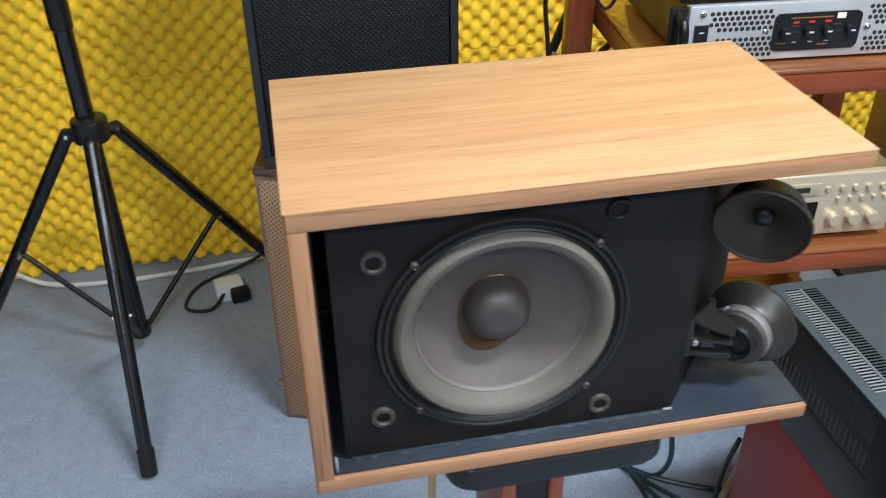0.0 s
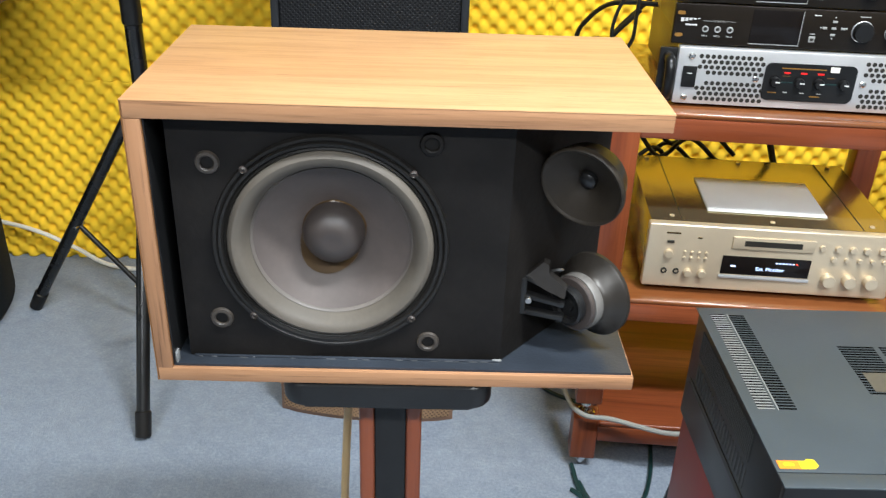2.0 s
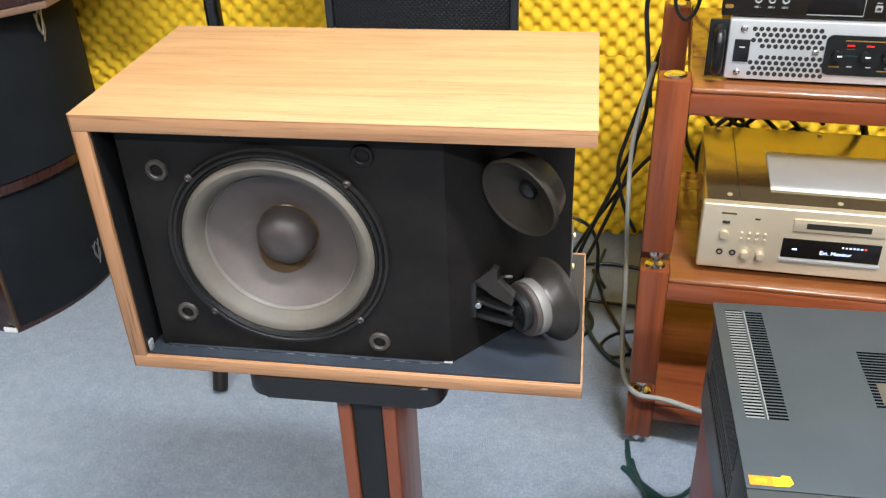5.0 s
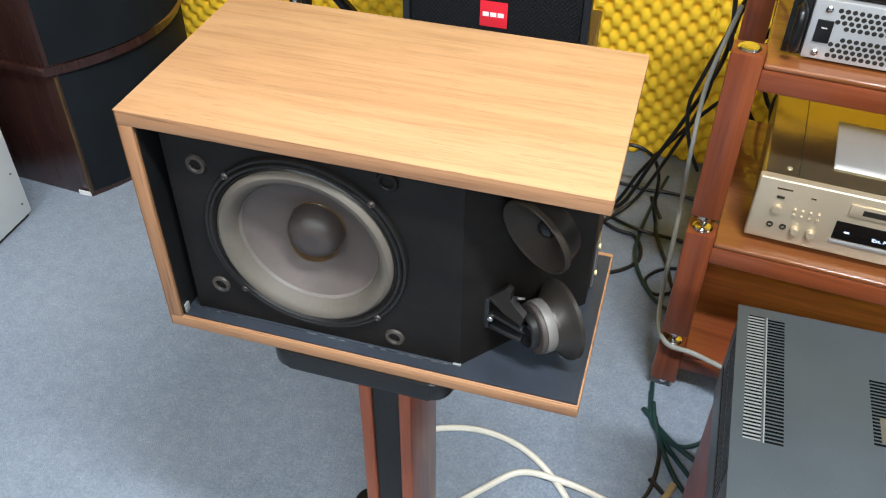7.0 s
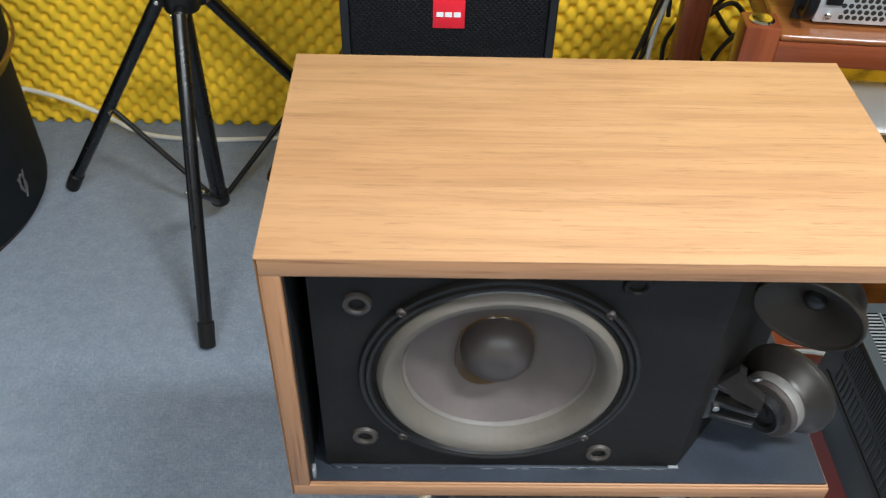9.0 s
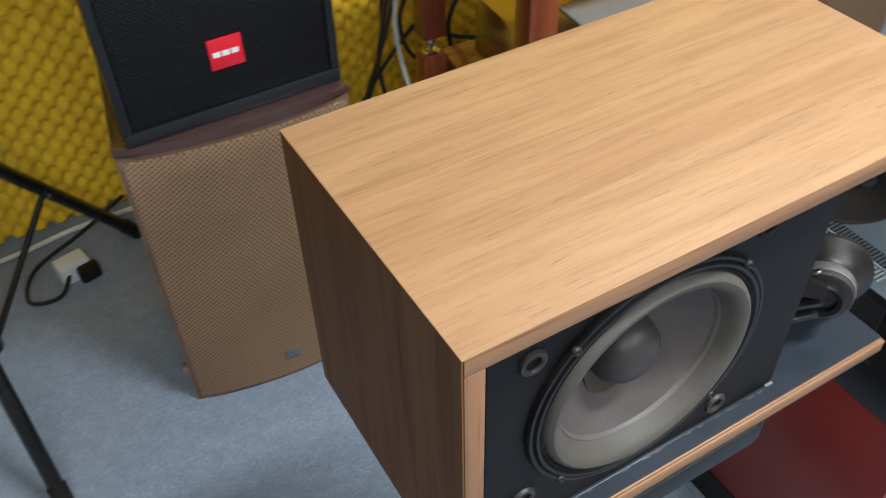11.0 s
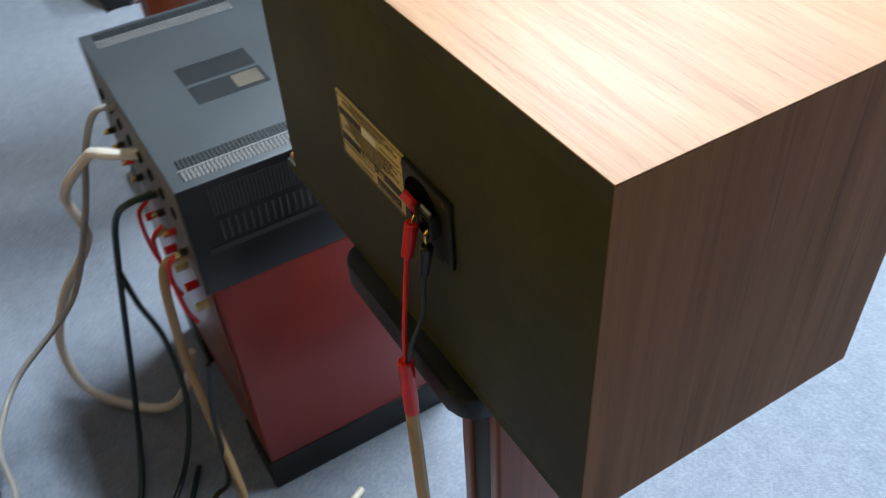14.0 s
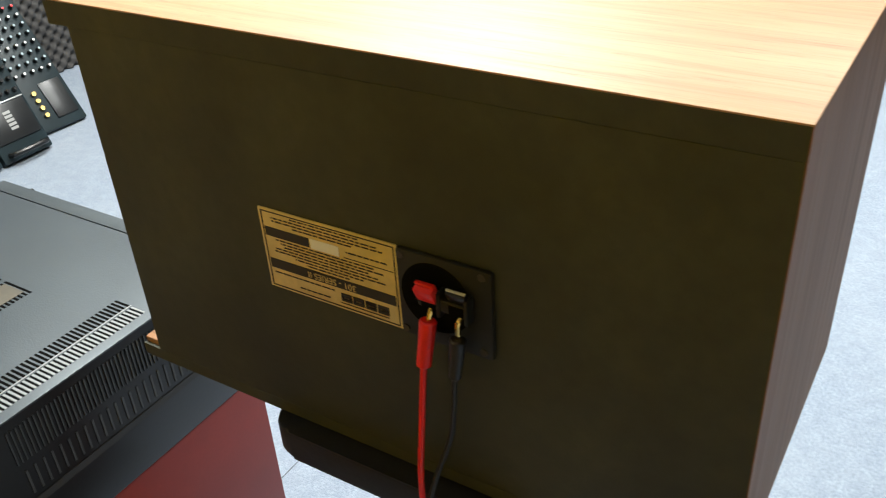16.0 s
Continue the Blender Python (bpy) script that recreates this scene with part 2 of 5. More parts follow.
M_CANE_EDGE = plain("brown_wood_frame", (0.20, 0.115, 0.075), 0.4, vary=0.15)
M_DARK_CLOTH = plain("blue_black_speaker_cloth", (0.008, 0.011, 0.014), 0.8, gloss=0.2, vary=0.2, grain=600, relief=0.5)
M_MAHOGANY = wood("dark_mahogany", (0.030, 0.011, 0.009), (0.010, 0.004, 0.003), (0.045, 0.016, 0.012), "z", 0.25, 1, 0.4, 0.4)
M_TRIM_GOLD = plain("dull_gold_trim", (0.30, 0.15, 0.03), 0.4, 0.3, vary=0.1)
M_LCD = plain("dark_display_glass", (0.008, 0.0065, 0.006), 0.16, vary=0.05, relief=0, gloss=0.2)
M_FASCIA = plain("gloss_black_fascia", (0.011, 0.008, 0.0055), 0.3, vary=0.2, relief=0.1, gloss=0.22)
M_HOLE = plain("dark_opening", (0.006, 0.006, 0.006), 0.9, vary=0.1, relief=0, gloss=0.0)
M_DESK = plain("teal_black_desk_paint", (0.012, 0.022, 0.026), 0.45, vary=0.2, gloss=0.3)
M_LCD_TEXT = glow("display_segments", (0.55, 0.68, 1.0), 1.3)
M_LCD_RED = glow("display_red", (1.0, 0.06, 0.03), 1.2)
M_GREEN_LED = glow("green_led", (0.3, 1.0, 0.1), 2.0)
M_TUBE = glow("lamp_diffuser", (1.0, 0.97, 0.93), 4.0)

# ---- mesh helpers ----


def link_mesh(name, bm, material, angle=32):
    me = bpy.data.meshes.new(name)
    bmesh.ops.recalc_face_normals(bm, faces=bm.faces)
    for f in bm.faces:
        f.smooth = True
    bm.to_mesh(me)
    bm.free()
    me.set_sharp_from_angle(angle=radians(angle))
    me.materials.append(material)
    return new(name, me)


def part(name, bm, material, parent, label="", m=None):
    ob = link_mesh(name, bm, material)
    ob.parent = parent
    if m is not None:
        ob.matrix_basis = m
    return tagged(ob, label) if label else ob


def thing(name, m, label, category, group="", kind=""):
    ob = new(name)
    ob.empty_display_size = 0.05
    ob.matrix_basis = m
    return tagged(ob, label, category, group, kind)


def whole(name, bm, material, m, label, category, group="", kind=""):
    ob = link_mesh(name, bm, material)
    ob.matrix_basis = m
    return tagged(ob, label, category, group, kind)


def box(x0, y0, z0, x1, y1, z1, bevel=0.0, seg=2, bm=None):
    b = bmesh.new() if bm is None else bm
    vs = bmesh.ops.create_cube(b, size=1)["verts"]
    for v in vs:
        v.co = Vector(((x0 + x1) / 2 + v.co.x * (x1 - x0), (y0 + y1) / 2 + v.co.y * (y1 - y0), (z0 + z1) / 2 + v.co.z * (z1 - z0)))
    if bevel:
        es = {e for v in vs for e in v.link_edges}
        bmesh.ops.bevel(b, geom=list(es), offset=bevel, segments=seg, affect="EDGES", profile=0.5)
    return b


def lathe(profile, m=None, seg=48, bm=None, closed=False):
    """Turns (radius, height) pairs round z."""
    b = bmesh.new() if bm is None else bm
    m = m or Matrix.Identity(4)
    rings = []
    for r, h in profile:
        if r < 1e-6:
            rings.append([b.verts.new(m @ Vector((0, 0, h)))])
        else:
            rings.append([b.verts.new(m @ Vector((r * math.cos(2 * math.pi * i / seg), r * math.sin(2 * math.pi * i / seg), h))) for i in range(seg)])
    pairs = list(zip(rings, rings[1:]))
    if closed:
        pairs.append((rings[-1], rings[0]))
    for a, c in pairs:
        for i in range(seg):
            j = (i + 1) % seg
            q = [a[i % len(a)], a[j % len(a)], c[j % len(c)], c[i % len(c)]]
            q = list(dict.fromkeys(q))
            if len(q) > 2:
                b.faces.new(q)
    return b


def along(p0, p1):
    """The frame at p0 whose z axis runs to p1, and the length."""
    d = Vector(p1) - Vector(p0)
    return Matrix.Translation(p0) @ d.to_track_quat("Z", "Y").to_matrix().to_4x4(), d.length


def rod(p0, p1, r0, r1=None, seg=20, bm=None, bevel=0.0):
    r1 = r0 if r1 is None else r1
    m, h = along(p0, p1)
    e = bevel or min(r0, r1, h / 2) * 0.15
    return lathe([(0, 0), (r0 - e, 0), (r0, e), (r1, h - e), (r1 - e, h), (0, h)], m, seg, bm)


def tube(points, r, seg=8, steps=8, bm=None, closed=False):
    """A round cable or rail along a smooth curve through a few points."""
    b = bmesh.new() if bm is None else bm
    p = [Vector(q) for q in points]
    ext = [2 * p[0] - p[1], *p, 2 * p[-1] - p[-2]]
    line = []
    for i in range(1, len(ext) - 2):
        a, q, c, d = ext[i - 1:i + 3]
        for k in range(steps):
            t = k / steps
            line.append(0.5 * (2 * q + (c - a) * t + (2 * a - 5 * q + 4 * c - d) * t * t + (3 * q - a - 3 * c + d) * t ** 3))
    line.append(p[-1])
    rings, up = [], Vector((0.13, 0.31, 0.94))
    for i, q in enumerate(line):
        d = (line[min(i + 1, len(line) - 1)] - line[max(i - 1, 0)]).normalized()
        s = d.cross(up)
        s = s.normalized() if s.length > 1e-4 else d.orthogonal().normalized()
        up = s.cross(d).normalized()
        rings.append([b.verts.new(q + r * (math.cos(2 * math.pi * k / seg) * s + math.sin(2 * math.pi * k / seg) * up)) for k in range(seg)])
    for a, c in zip(rings, rings[1:]):
        for k in range(seg):
            b.faces.new((a[k], a[(k + 1) % seg], c[(k + 1) % seg], c[k]))
    b.faces.new(rings[0]), b.faces.new(rings[-1][::-1])
    return b


def prism(outline, z0, z1, bevel=0.0, bm=None):
    """An upright slab from a plan outline."""
    b = bmesh.new() if bm is None else bm
    lo = [b.verts.new((x, y, z0)) for x, y in outline]
    hi = [b.verts.new((x, y, z1)) for x, y in outline]
    n = len(lo)
    b.faces.new(lo[::-1]), b.faces.new(hi)
    for i in range(n):
        b.faces.new((lo[i], lo[(i + 1) % n], hi[(i + 1) % n], hi[i]))
    if bevel:
        es = [e for e in b.edges if all(v in lo for v in e.verts) or all(v in hi for v in e.verts)]
        bmesh.ops.bevel(b, geom=es, offset=bevel, segments=2, affect="EDGES", profile=0.5)
    return b


def rounded(x0, y0, x1, y1, r, n=8):
    pts = []
    for cx, cy, a in ((x1 - r, y0 + r, -90), (x1 - r, y1 - r, 0), (x0 + r, y1 - r, 90), (x0 + r, y0 + r, 180)):
        for k in range(n + 1):
            w = radians(a + 90 * k / n)
            pts.append((cx + r * math.cos(w), cy + r * math.sin(w)))
    return pts


def turned(bm, m):
    bmesh.ops.transform(bm, matrix=m, verts=bm.verts)
    return bm


def wording(name, text, size, material, parent, m, depth=0.0002):
    cu = bpy.data.curves.new(name, "FONT")
    cu.body, cu.size, cu.extrude, cu.align_x, cu.align_y = text, size, depth, "CENTER", "CENTER"
    tmp = bpy.data.objects.new(name, cu)
    me = bpy.data.meshes.new_from_object(tmp)
    bpy.data.objects.remove(tmp)
    me.materials.append(material)
    ob = new(name, me)
    ob.parent, ob.matrix_basis = parent, m
    return ob

# ---- the room ----
X0, X1, Y0, Y1, TOP = -2.2, 2.86, -3.2, 1.515, 2.7
whole("floor", box(X0 - 0.1, Y0 - 0.1, -0.12, X1 + 0.1, Y1 + 0.1, 0), M_CARPET, pose(0, 0, 0), "blue-grey flecked low-pile carpet over the whole showroom floor", "carpet floor", kind="structure")
whole("ceiling", box(X0 - 0.1, Y0 - 0.1, TOP, X1 + 0.1, Y1 + 0.1, TOP + 0.1), M_CEILING, pose(0, 0, 0), "plain white painted showroom ceiling", "ceiling", kind="structure")
whole("trim", box(0.7944, -1.6, 0.0002, 0.7958, -0.05, 0.0006), M_INK, pose(0, 0, 0), "thin dark seam between two carpet widths", "carpet seam", kind="structure")
wall_north = whole("wall_north", box(X0 - 0.1, Y1, 0, X1 + 0.1, Y1 + 0.12, TOP), M_WALL, pose(0, 0, 0), "cream wall lined with yellow egg-crate foam panels", "wall", kind="structure")
wall_east = whole("wall_east", box(X1, Y0, 0, X1 + 0.12, Y1, TOP), M_WALL, pose(0, 0, 0), "cream wall lined with charcoal egg-crate foam panels", "wall", kind="structure")
# west and south walls are unseen, kept dark to hold back bounced light
whole("wall_west", box(X0 - 0.12, Y0, 0, X0, Y1, TOP), M_FOAM_DARK, pose(0, 0, 0), "unseen plain wall, made charcoal to cut bounced light", "wall", kind="structure")
whole("wall_south", box(X0 - 0.1, Y0 - 0.12, 0, X1 + 0.1, Y0, TOP), M_FOAM_DARK, pose(0, 0, 0), "unseen plain wall, made charcoal to cut bounced light", "wall", kind="structure")


def foam_mesh(name, material, side=0.5, pitch=0.5 / 11, relief=0.0092, n=70):
    """One egg-crate foam panel in the xz plane, bumps towards -y."""
    me = bpy.data.meshes.new(name)
    w = 2 * math.pi / pitch
    verts, faces = [], []
    for j in range(n + 1):
        for i in range(n + 1):
            x, z = side * i / n, side * j / n
            hollow = (0.5 - 0.5 * math.cos(w * x) * math.cos(w * z)) ** 2
            verts.append((x, -0.016 - relief * (1 - 2 * hollow), z))
    for j in range(n):
        for i in range(n):
            a = j * (n + 1) + i
            faces.append((a, a + 1, a + n + 2, a + n + 1))
    k = len(verts)
    verts += [(0, 0, 0), (side, 0, 0), (side, 0, side), (0, 0, side)]
    faces += [tuple(range(n, -1, -1)) + (k, k + 1), tuple(range(n * (n + 1), (n + 1) ** 2)) + (k + 2, k + 3),
              tuple(range(0, (n + 1) ** 2, n + 1)) + (k + 3, k), tuple(range((n + 1) ** 2 - 1, 0, -(n + 1))) + (k + 1, k + 2)]
    me.from_pydata(verts, [], faces)
    for p in me.polygons[:n * n]:
        p.use_smooth = True
    me.materials.append(material)
    return me


# ---- bookshelf speaker ----
SW, SD, SH, ST, TT, SS = 0.432, 0.234, 0.265, 0.016, 0.0148, 0.0138


def bookshelf_speaker(m, label):
    s = thing("bookshelf_speaker", m, label, "loudspeaker", "pair of bookshelf speakers")
    top = part("top_panel", box(0, 0.0025, SH - TT, SW, SD - 0.0009, SH, 0.0010), M_TEAK, s, "honey teak-grained vinyl top")
    part("skin", box(-0.0013, -0.0002, SH - 0.0002, SW, SD + 0.0001, SH + 0.0008, 0.0004), M_TEAK, top)
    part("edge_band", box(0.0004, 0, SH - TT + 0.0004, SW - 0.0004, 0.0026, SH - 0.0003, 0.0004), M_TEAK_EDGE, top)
    low = part("bottom_panel", box(0, 0.0025, 0, SW, SD - 0.0032, ST - 0.002, 0.001), M_TEAK_EDGE, s)
    part("edge_band", box(0.0004, 0, 0.0004, SW - 0.0004, 0.0022, ST - 0.002, 0.0006), M_TEAK_EDGE, low)
    part("lining", box(SS, 0.004, ST - 0.0018, SW - 0.002, SD - 0.012, ST + 0.0006), M_LEDGE, low, "blue-black lining of the open ledge")
    side = part("side_panel", box(0, 0.0025, ST - 0.002, SS, SD - 0.0032, SH - TT, 0.0006), M_SHADED_SIDE, s, "wood-grained side, its dark brown carrying the shade")
    part("veneer", box(-0.0012, 0.0006, 0.0004, -0.0001, SD - 0.0002, SH - 0.0007), M_SHADED_SIDE, side, "wood-grained veneer, its dark brown carrying the shade")
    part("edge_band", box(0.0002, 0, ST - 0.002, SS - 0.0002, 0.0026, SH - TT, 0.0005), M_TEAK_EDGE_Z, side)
    part("inner_lining", box(SS + 0.0003, 0.003, ST + 0.001, SS + 0.0016, 0.1, SH - TT - 0.001), M_BLACK, side)
    short = part("side_panel", box(0.402, 0.158, ST - 0.001, 0.4145, SD - 0.0032, SH - TT, 0.0006), M_BLACK, s, "short black side panel")
    bracket = part("bracket", box(0.4146, 0.163, 0.02, 0.4172, 0.19, 0.078, 0.0006), M_STEEL, short, "grey metal keeper plate")
    for z in (0.03, 0.068):
        part("screw", rod((0.4172, 0.177, z), (0.4194, 0.177, z), 0.003, seg=10), M_BRASS, bracket)
    part("back_panel", box(-0.0006, SD - 0.003, 0.010, 0.4145, SD, SH - TT, 0.0003), M_BACKBOARD, s, "matt black back panel")
    part("back_edge", box(-0.0006, SD - 0.0008, SH - TT + 0.0002, SW - 0.0005, SD, SH - 0.0002), M_BACKBOARD, s)
    part("back_edge", box(0.0004, SD - 0.003, 0.0005, SW - 0.0005, SD - 0.0002, 0.0098), M_BACKBOARD, s)
    # front board with a round opening
    cx, cz, hole, yb = 0.1575, 0.1335, 0.0950, 0.018
    bx0, bx1, bz0, bz1 = 0.026, 0.310, ST + 0.0008, SH - TT
    angs = sorted({2 * math.pi * k / 64 for k in range(64)} | {math.atan2(z - cz, x - cx) % (2 * math.pi) for x in (bx0, bx1) for z in (bz0, bz1)})
    b = bmesh.new()
    rows = []
    for a in angs:
        c, q = math.cos(a), math.sin(a)
        t = min(((bx1 if c > 0 else bx0) - cx) / c if abs(c) > 1e-9 else 9, ((bz1 if q > 0 else bz0) - cz) / q if abs(q) > 1e-9 else 9)
        rows.append([b.verts.new(p) for p in ((cx + hole * c, yb + 0.014, cz + hole * q), (cx + hole * c, yb, cz + hole * q), (cx + t * c, yb, cz + t * q), (cx + t * c, yb + 0.014, cz + t * q))])
    for r, q in zip(rows, rows[1:] + rows[:1]):
        for k in range(3):
            b.faces.new((r[k], r[k + 1], q[k + 1], q[k]))
    front = part("baffle", b, M_BAFFLE, s, "black painted chipboard front board")
    part("angled_baffle", prism([(0.310, 0.0182), (0.4145, 0.140), (0.4145, 0.1578), (0.405, 0.1578), (0.300, 0.034), (0.303, 0.019)], ST + 0.0008, SH - TT), M_BAFFLE, s, "black board angled back to the side")
    part("glue_line", box(0.03, 0.0155, ST + 0.0006, 0.309, 0.0185, ST + 0.0022, 0.0006), M_LEDGE, front, "ragged pale glue line along the bottom")
    rnd = random.Random(3)
    for x in (0.034, 0.046, 0.071, 0.083, 0.118, 0.150, 0.171, 0.183, 0.214, 0.228, 0.246, 0.259, 0.268, 0.281, 0.292):
        w = rnd.uniform(0.002, 0.009)
        part("glue_chip", box(x, 0.0146, ST + 0.0006, x + w, 0.0172, ST + rnd.uniform(0.0010, 0.0018), 0.0002), M_CRUST, front, "pale crust of old glue")
    part("worn_edge", box(SS + 0.0017, 0.0045, ST + 0.0007, SS + 0.0045, 0.0120, ST + 0.0120, 0.0010), M_CHIP, side, "chipped pale corner of the lining")
    part("worn_corner", box(0.303, 0.0158, ST + 0.0006, 0.3115, 0.0195, ST + 0.003, 0.001), M_CHIP, front, "chipped pale corner")
    # top right socket takes the board's black: its shade is put into the colour
    for x, z in ((0.058, 0.208), (0.058, 0.058), (0.243, 0.037), (0.242, 0.229)):
        ax = pose(x, yb, z, 90)
        g = part("grille_socket", lathe([(0.0056, -0.006), (0.0056, 0.0018), (0.0068, 0.0028), (0.0094, 0.0024), (0.0104, 0), (0.0104, -0.002)], ax, 28), plain_socket if z < 0.22 else M_BAFFLE, front, "rubber grille socket, grey except top right, where shade is painted in")
        part("bore", lathe([(0, -0.0005), (0.0057, -0.0004)], ax, 20), M_HOLE, g)
    ax = pose(cx, yb, cz, 90)
    w = part("woofer", lathe([(0.0885, -0.004), (0.0885, 0.0030), (0.0900, 0.0046), (0.0915, 0.0032), (0.0932, 0.0054), (0.0955, 0.0054), (0.0965, 0.0030), (0.0982, 0.0044), (0.1005, 0.0042), (0.1016, 0.002), (0.1016, -0.0004)], ax, 96), M_RUBBER, s, "eight-inch woofer in a ridged black rubber ring")
    part("surround", lathe([(0.0888, -0.001), (0.0885, 0.0030), (0.0868, 0.0066), (0.0838, 0.0086), (0.0800, 0.0082), (0.0765, 0.0056), (0.0738, 0.0014), (0.0718, -0.0034), (0.0702, -0.0066)], ax, 96), M_SURROUND, w, "grey-beige foam surround")
    part("glue_ring", lathe([(0.0710, -0.0058), (0.0702, -0.0050), (0.0690, -0.0062), (0.0684, -0.0086)], ax, 96), M_CONE_LIGHT, w)
    part("cone", lathe([(0.0706, -0.0072), (0.066, -0.0104), (0.056, -0.0172), (0.045, -0.0240), (0.036, -0.0290), (0.027, -0.0332)], ax, 96), M_CONE, w, "faded grey-mauve paper cone")
    gl = bmesh.new()
    ring = []
    for k in range(64):
        a = 2 * math.pi * k / 64
        r = 0.0279 + 0.0150 * max(0, -math.sin(a + 0.32)) ** 2.4 + 0.0004 * math.sin(5 * a)
        d = 0.0320 - (r - 0.027) * 0.51
        ring.append([gl.verts.new(ax @ Vector((q * math.cos(a), q * math.sin(a), -h))) for q, h in ((0.0260, 0.0312), (0.0274, 0.0308), (r, d), (r + 0.0008, d + 0.0022))])
    for a, c in zip(ring, ring[1:] + ring[:1]):
        for k in range(3):
            gl.faces.new((a[k], a[k + 1], c[k + 1], c[k]))
    part("cap_glue", gl, M_GLUE, w, "brown glue squeezed out round the dust cap")
    part("dust_cap", lathe([(0.0274, -0.033), (0.0275, -0.0265), (0.0269, -0.0205), (0.0248, -0.0150), (0.0208, -0.0104), (0.0148, -0.0068), (0.0085, -0.0052), (0.0066, -0.0056), (0, -0.0052)], ax, 64), M_CAP, w, "dark grey domed dust cap")
    for a in (45, 135, 225, 315):
        x, z = 0.0990 * math.cos(radians(a)), 0.0990 * math.sin(radians(a))
        sc = part("screw", lathe([(0, 0.0054), (0.0012, 0.0054), (0.0014, 0.0062), (0.0028, 0.0058), (0.0034, 0.0050), (0.0036, 0.003)], pose(cx + x, yb, cz + z, 90), 16), M_CAP, w)
        part("screw_head", lathe([(0.0013, 0.0060), (0.0020, 0.0065), (0.0027, 0.0060)], pose(cx + x, yb, cz + z, 90), 14), M_BASKET, sc)
    # upper tweeter, facing forward and sideways
    c1, n1 = Vector((0.3705, 0.0310, 0.1885)), Vector((-0.53, -0.82, -0.22)).normalized()
    a1 = Matrix.Translation(c1) @ n1.to_track_quat("Z", "Y").to_matrix().to_4x4() @ Matrix.Scale(0.95, 4)
    t1 = part("tweeter", lathe([(0.0385, -0.004), (0.0405, -0.003), (0.0405, 0.0015), (0.0395, 0.0028), (0.0382, 0.0026), (0.0362, 0.0008)], a1, 56), M_TWEETER, s, "black cone tweeter turned across the front")
    part("cone", lathe([(0.0365, 0.001), (0.033, -0.0005), (0.022, -0.0065), (0.012, -0.0125), (0.0085, -0.0155)], a1, 48), M_TWEETER, t1, "dark brown-grey paper cone")
    part("dust_cap", lathe([(0.0088, -0.0152), (0.0080, -0.0105), (0.0052, -0.0080), (0, -0.0070)], a1, 24), M_PLASTIC, t1)
    part("housing", lathe([(0.0385, -0.004), (0.037, -0.009), (0.0345, -0.020), (0.033, -0.024), (0.020, -0.026), (0, -0.026)], a1, 40), M_PLASTIC, t1)
    # lower tweeter, facing the side wall on its arm
    c2, n2 = Vector((0.3995, 0.0600, 0.0675)), Vector((0.76, 0.64, -0.02)).normalized()
    a2 = Matrix.Translation(c2) @ n2.to_track_quat("Z", "Y").to_matrix().to_4x4()
    t2 = part("tweeter", lathe([(0.0365, 0.0015), (0.038, 0.0028), (0.0405, 0.0018), (0.0405, -0.0022), (0.0385, -0.0042), (0.0355, -0.006), (0.028, -0.0145), (0.0262, -0.018), (0.0262, -0.020)], a2, 56), M_BASKET, s, "black cone tweeter on an arm, back to the room")
    part("cone", lathe([(0.0368, 0.0016), (0.022, -0.0045), (0.010, -0.0115), (0, -0.009)], a2, 40), M_TWEETER, t2)
    part("magnet", lathe([(0.0262, -0.0185), (0.0268, -0.0195), (0.0268, -0.0275), (0.0262, -0.0285), (0.0235, -0.0285)], a2, 48), M_MAGNET, t2, "grey ring magnet")
    part("magnet_plate", lathe([(0.0252, -0.0284), (0.0258, -0.0292), (0.0258, -0.0325), (0.0245, -0.0335), (0.0, -0.0335)], a2, 48), M_CAP, t2)
    part("hub", lathe([(0.0175, -0.0325), (0.0185, -0.034), (0.0185, -0.040), (0.0165, -0.0415), (0.0125, -0.0400), (0.0118, -0.0365), (0.0062, -0.0365), (0.0055, -0.0385), (0, -0.0385)], a2, 40), M_PLASTIC, t2)
    hub = a2 @ Vector((0, 0, -0.037))
    root = Vector((0.331, 0.046, 0.070))
    arm = bmesh.new()
    for dz, drop in ((0.024, 0.012), (0.004, 0.002), (-0.013, -0.012)):
        p0, p1 = root + Vector((0, -0.001, dz)), hub + Vector((-0.004, -0.002, drop))
        mm, ln = along(p0, p1)
        turned_box = box(-0.0045, -0.0022, 0, 0.0045, 0.0022, ln, 0.0006)
        bmesh.ops.transform(turned_box, matrix=mm, verts=turned_box.verts)
        tmp = bpy.data.meshes.new("tmp")
        turned_box.to_mesh(tmp)
        turned_box.free()
        arm.from_mesh(tmp)
        bpy.data.meshes.remove(tmp)
    box(0.327, 0.038, 0.056, 0.332, 0.052, 0.094, 0.001, bm=arm)
    part("arm", arm, M_PLASTIC, t2, "ribbed black plastic arm")
    flap = bmesh.new()
    q = [Vector(p) for p in ((0.331, 0.041, 0.095), (0.346, 0.044, 0.108), (0.351, 0.042, 0.106), (0.3515, 0.039, 0.098), (0.367, 0.031, 0.087), (0.3655, 0.028, 0.079), (0.347, 0.033, 0.086))]
    lo, hi = [flap.verts.new(p) for p in q], [flap.verts.new(p + Vector((0.002, 0.006, 0.002))) for p in q]
    flap.faces.new(lo), flap.faces.new(hi[::-1])
    for k in range(len(q)):
        flap.faces.new((lo[k], lo[(k + 1) % len(q)], hi[(k + 1) % len(q)], hi[k]))
    part("flap", flap, M_BAFFLE, t2, "dark grey flat strap over the arm")
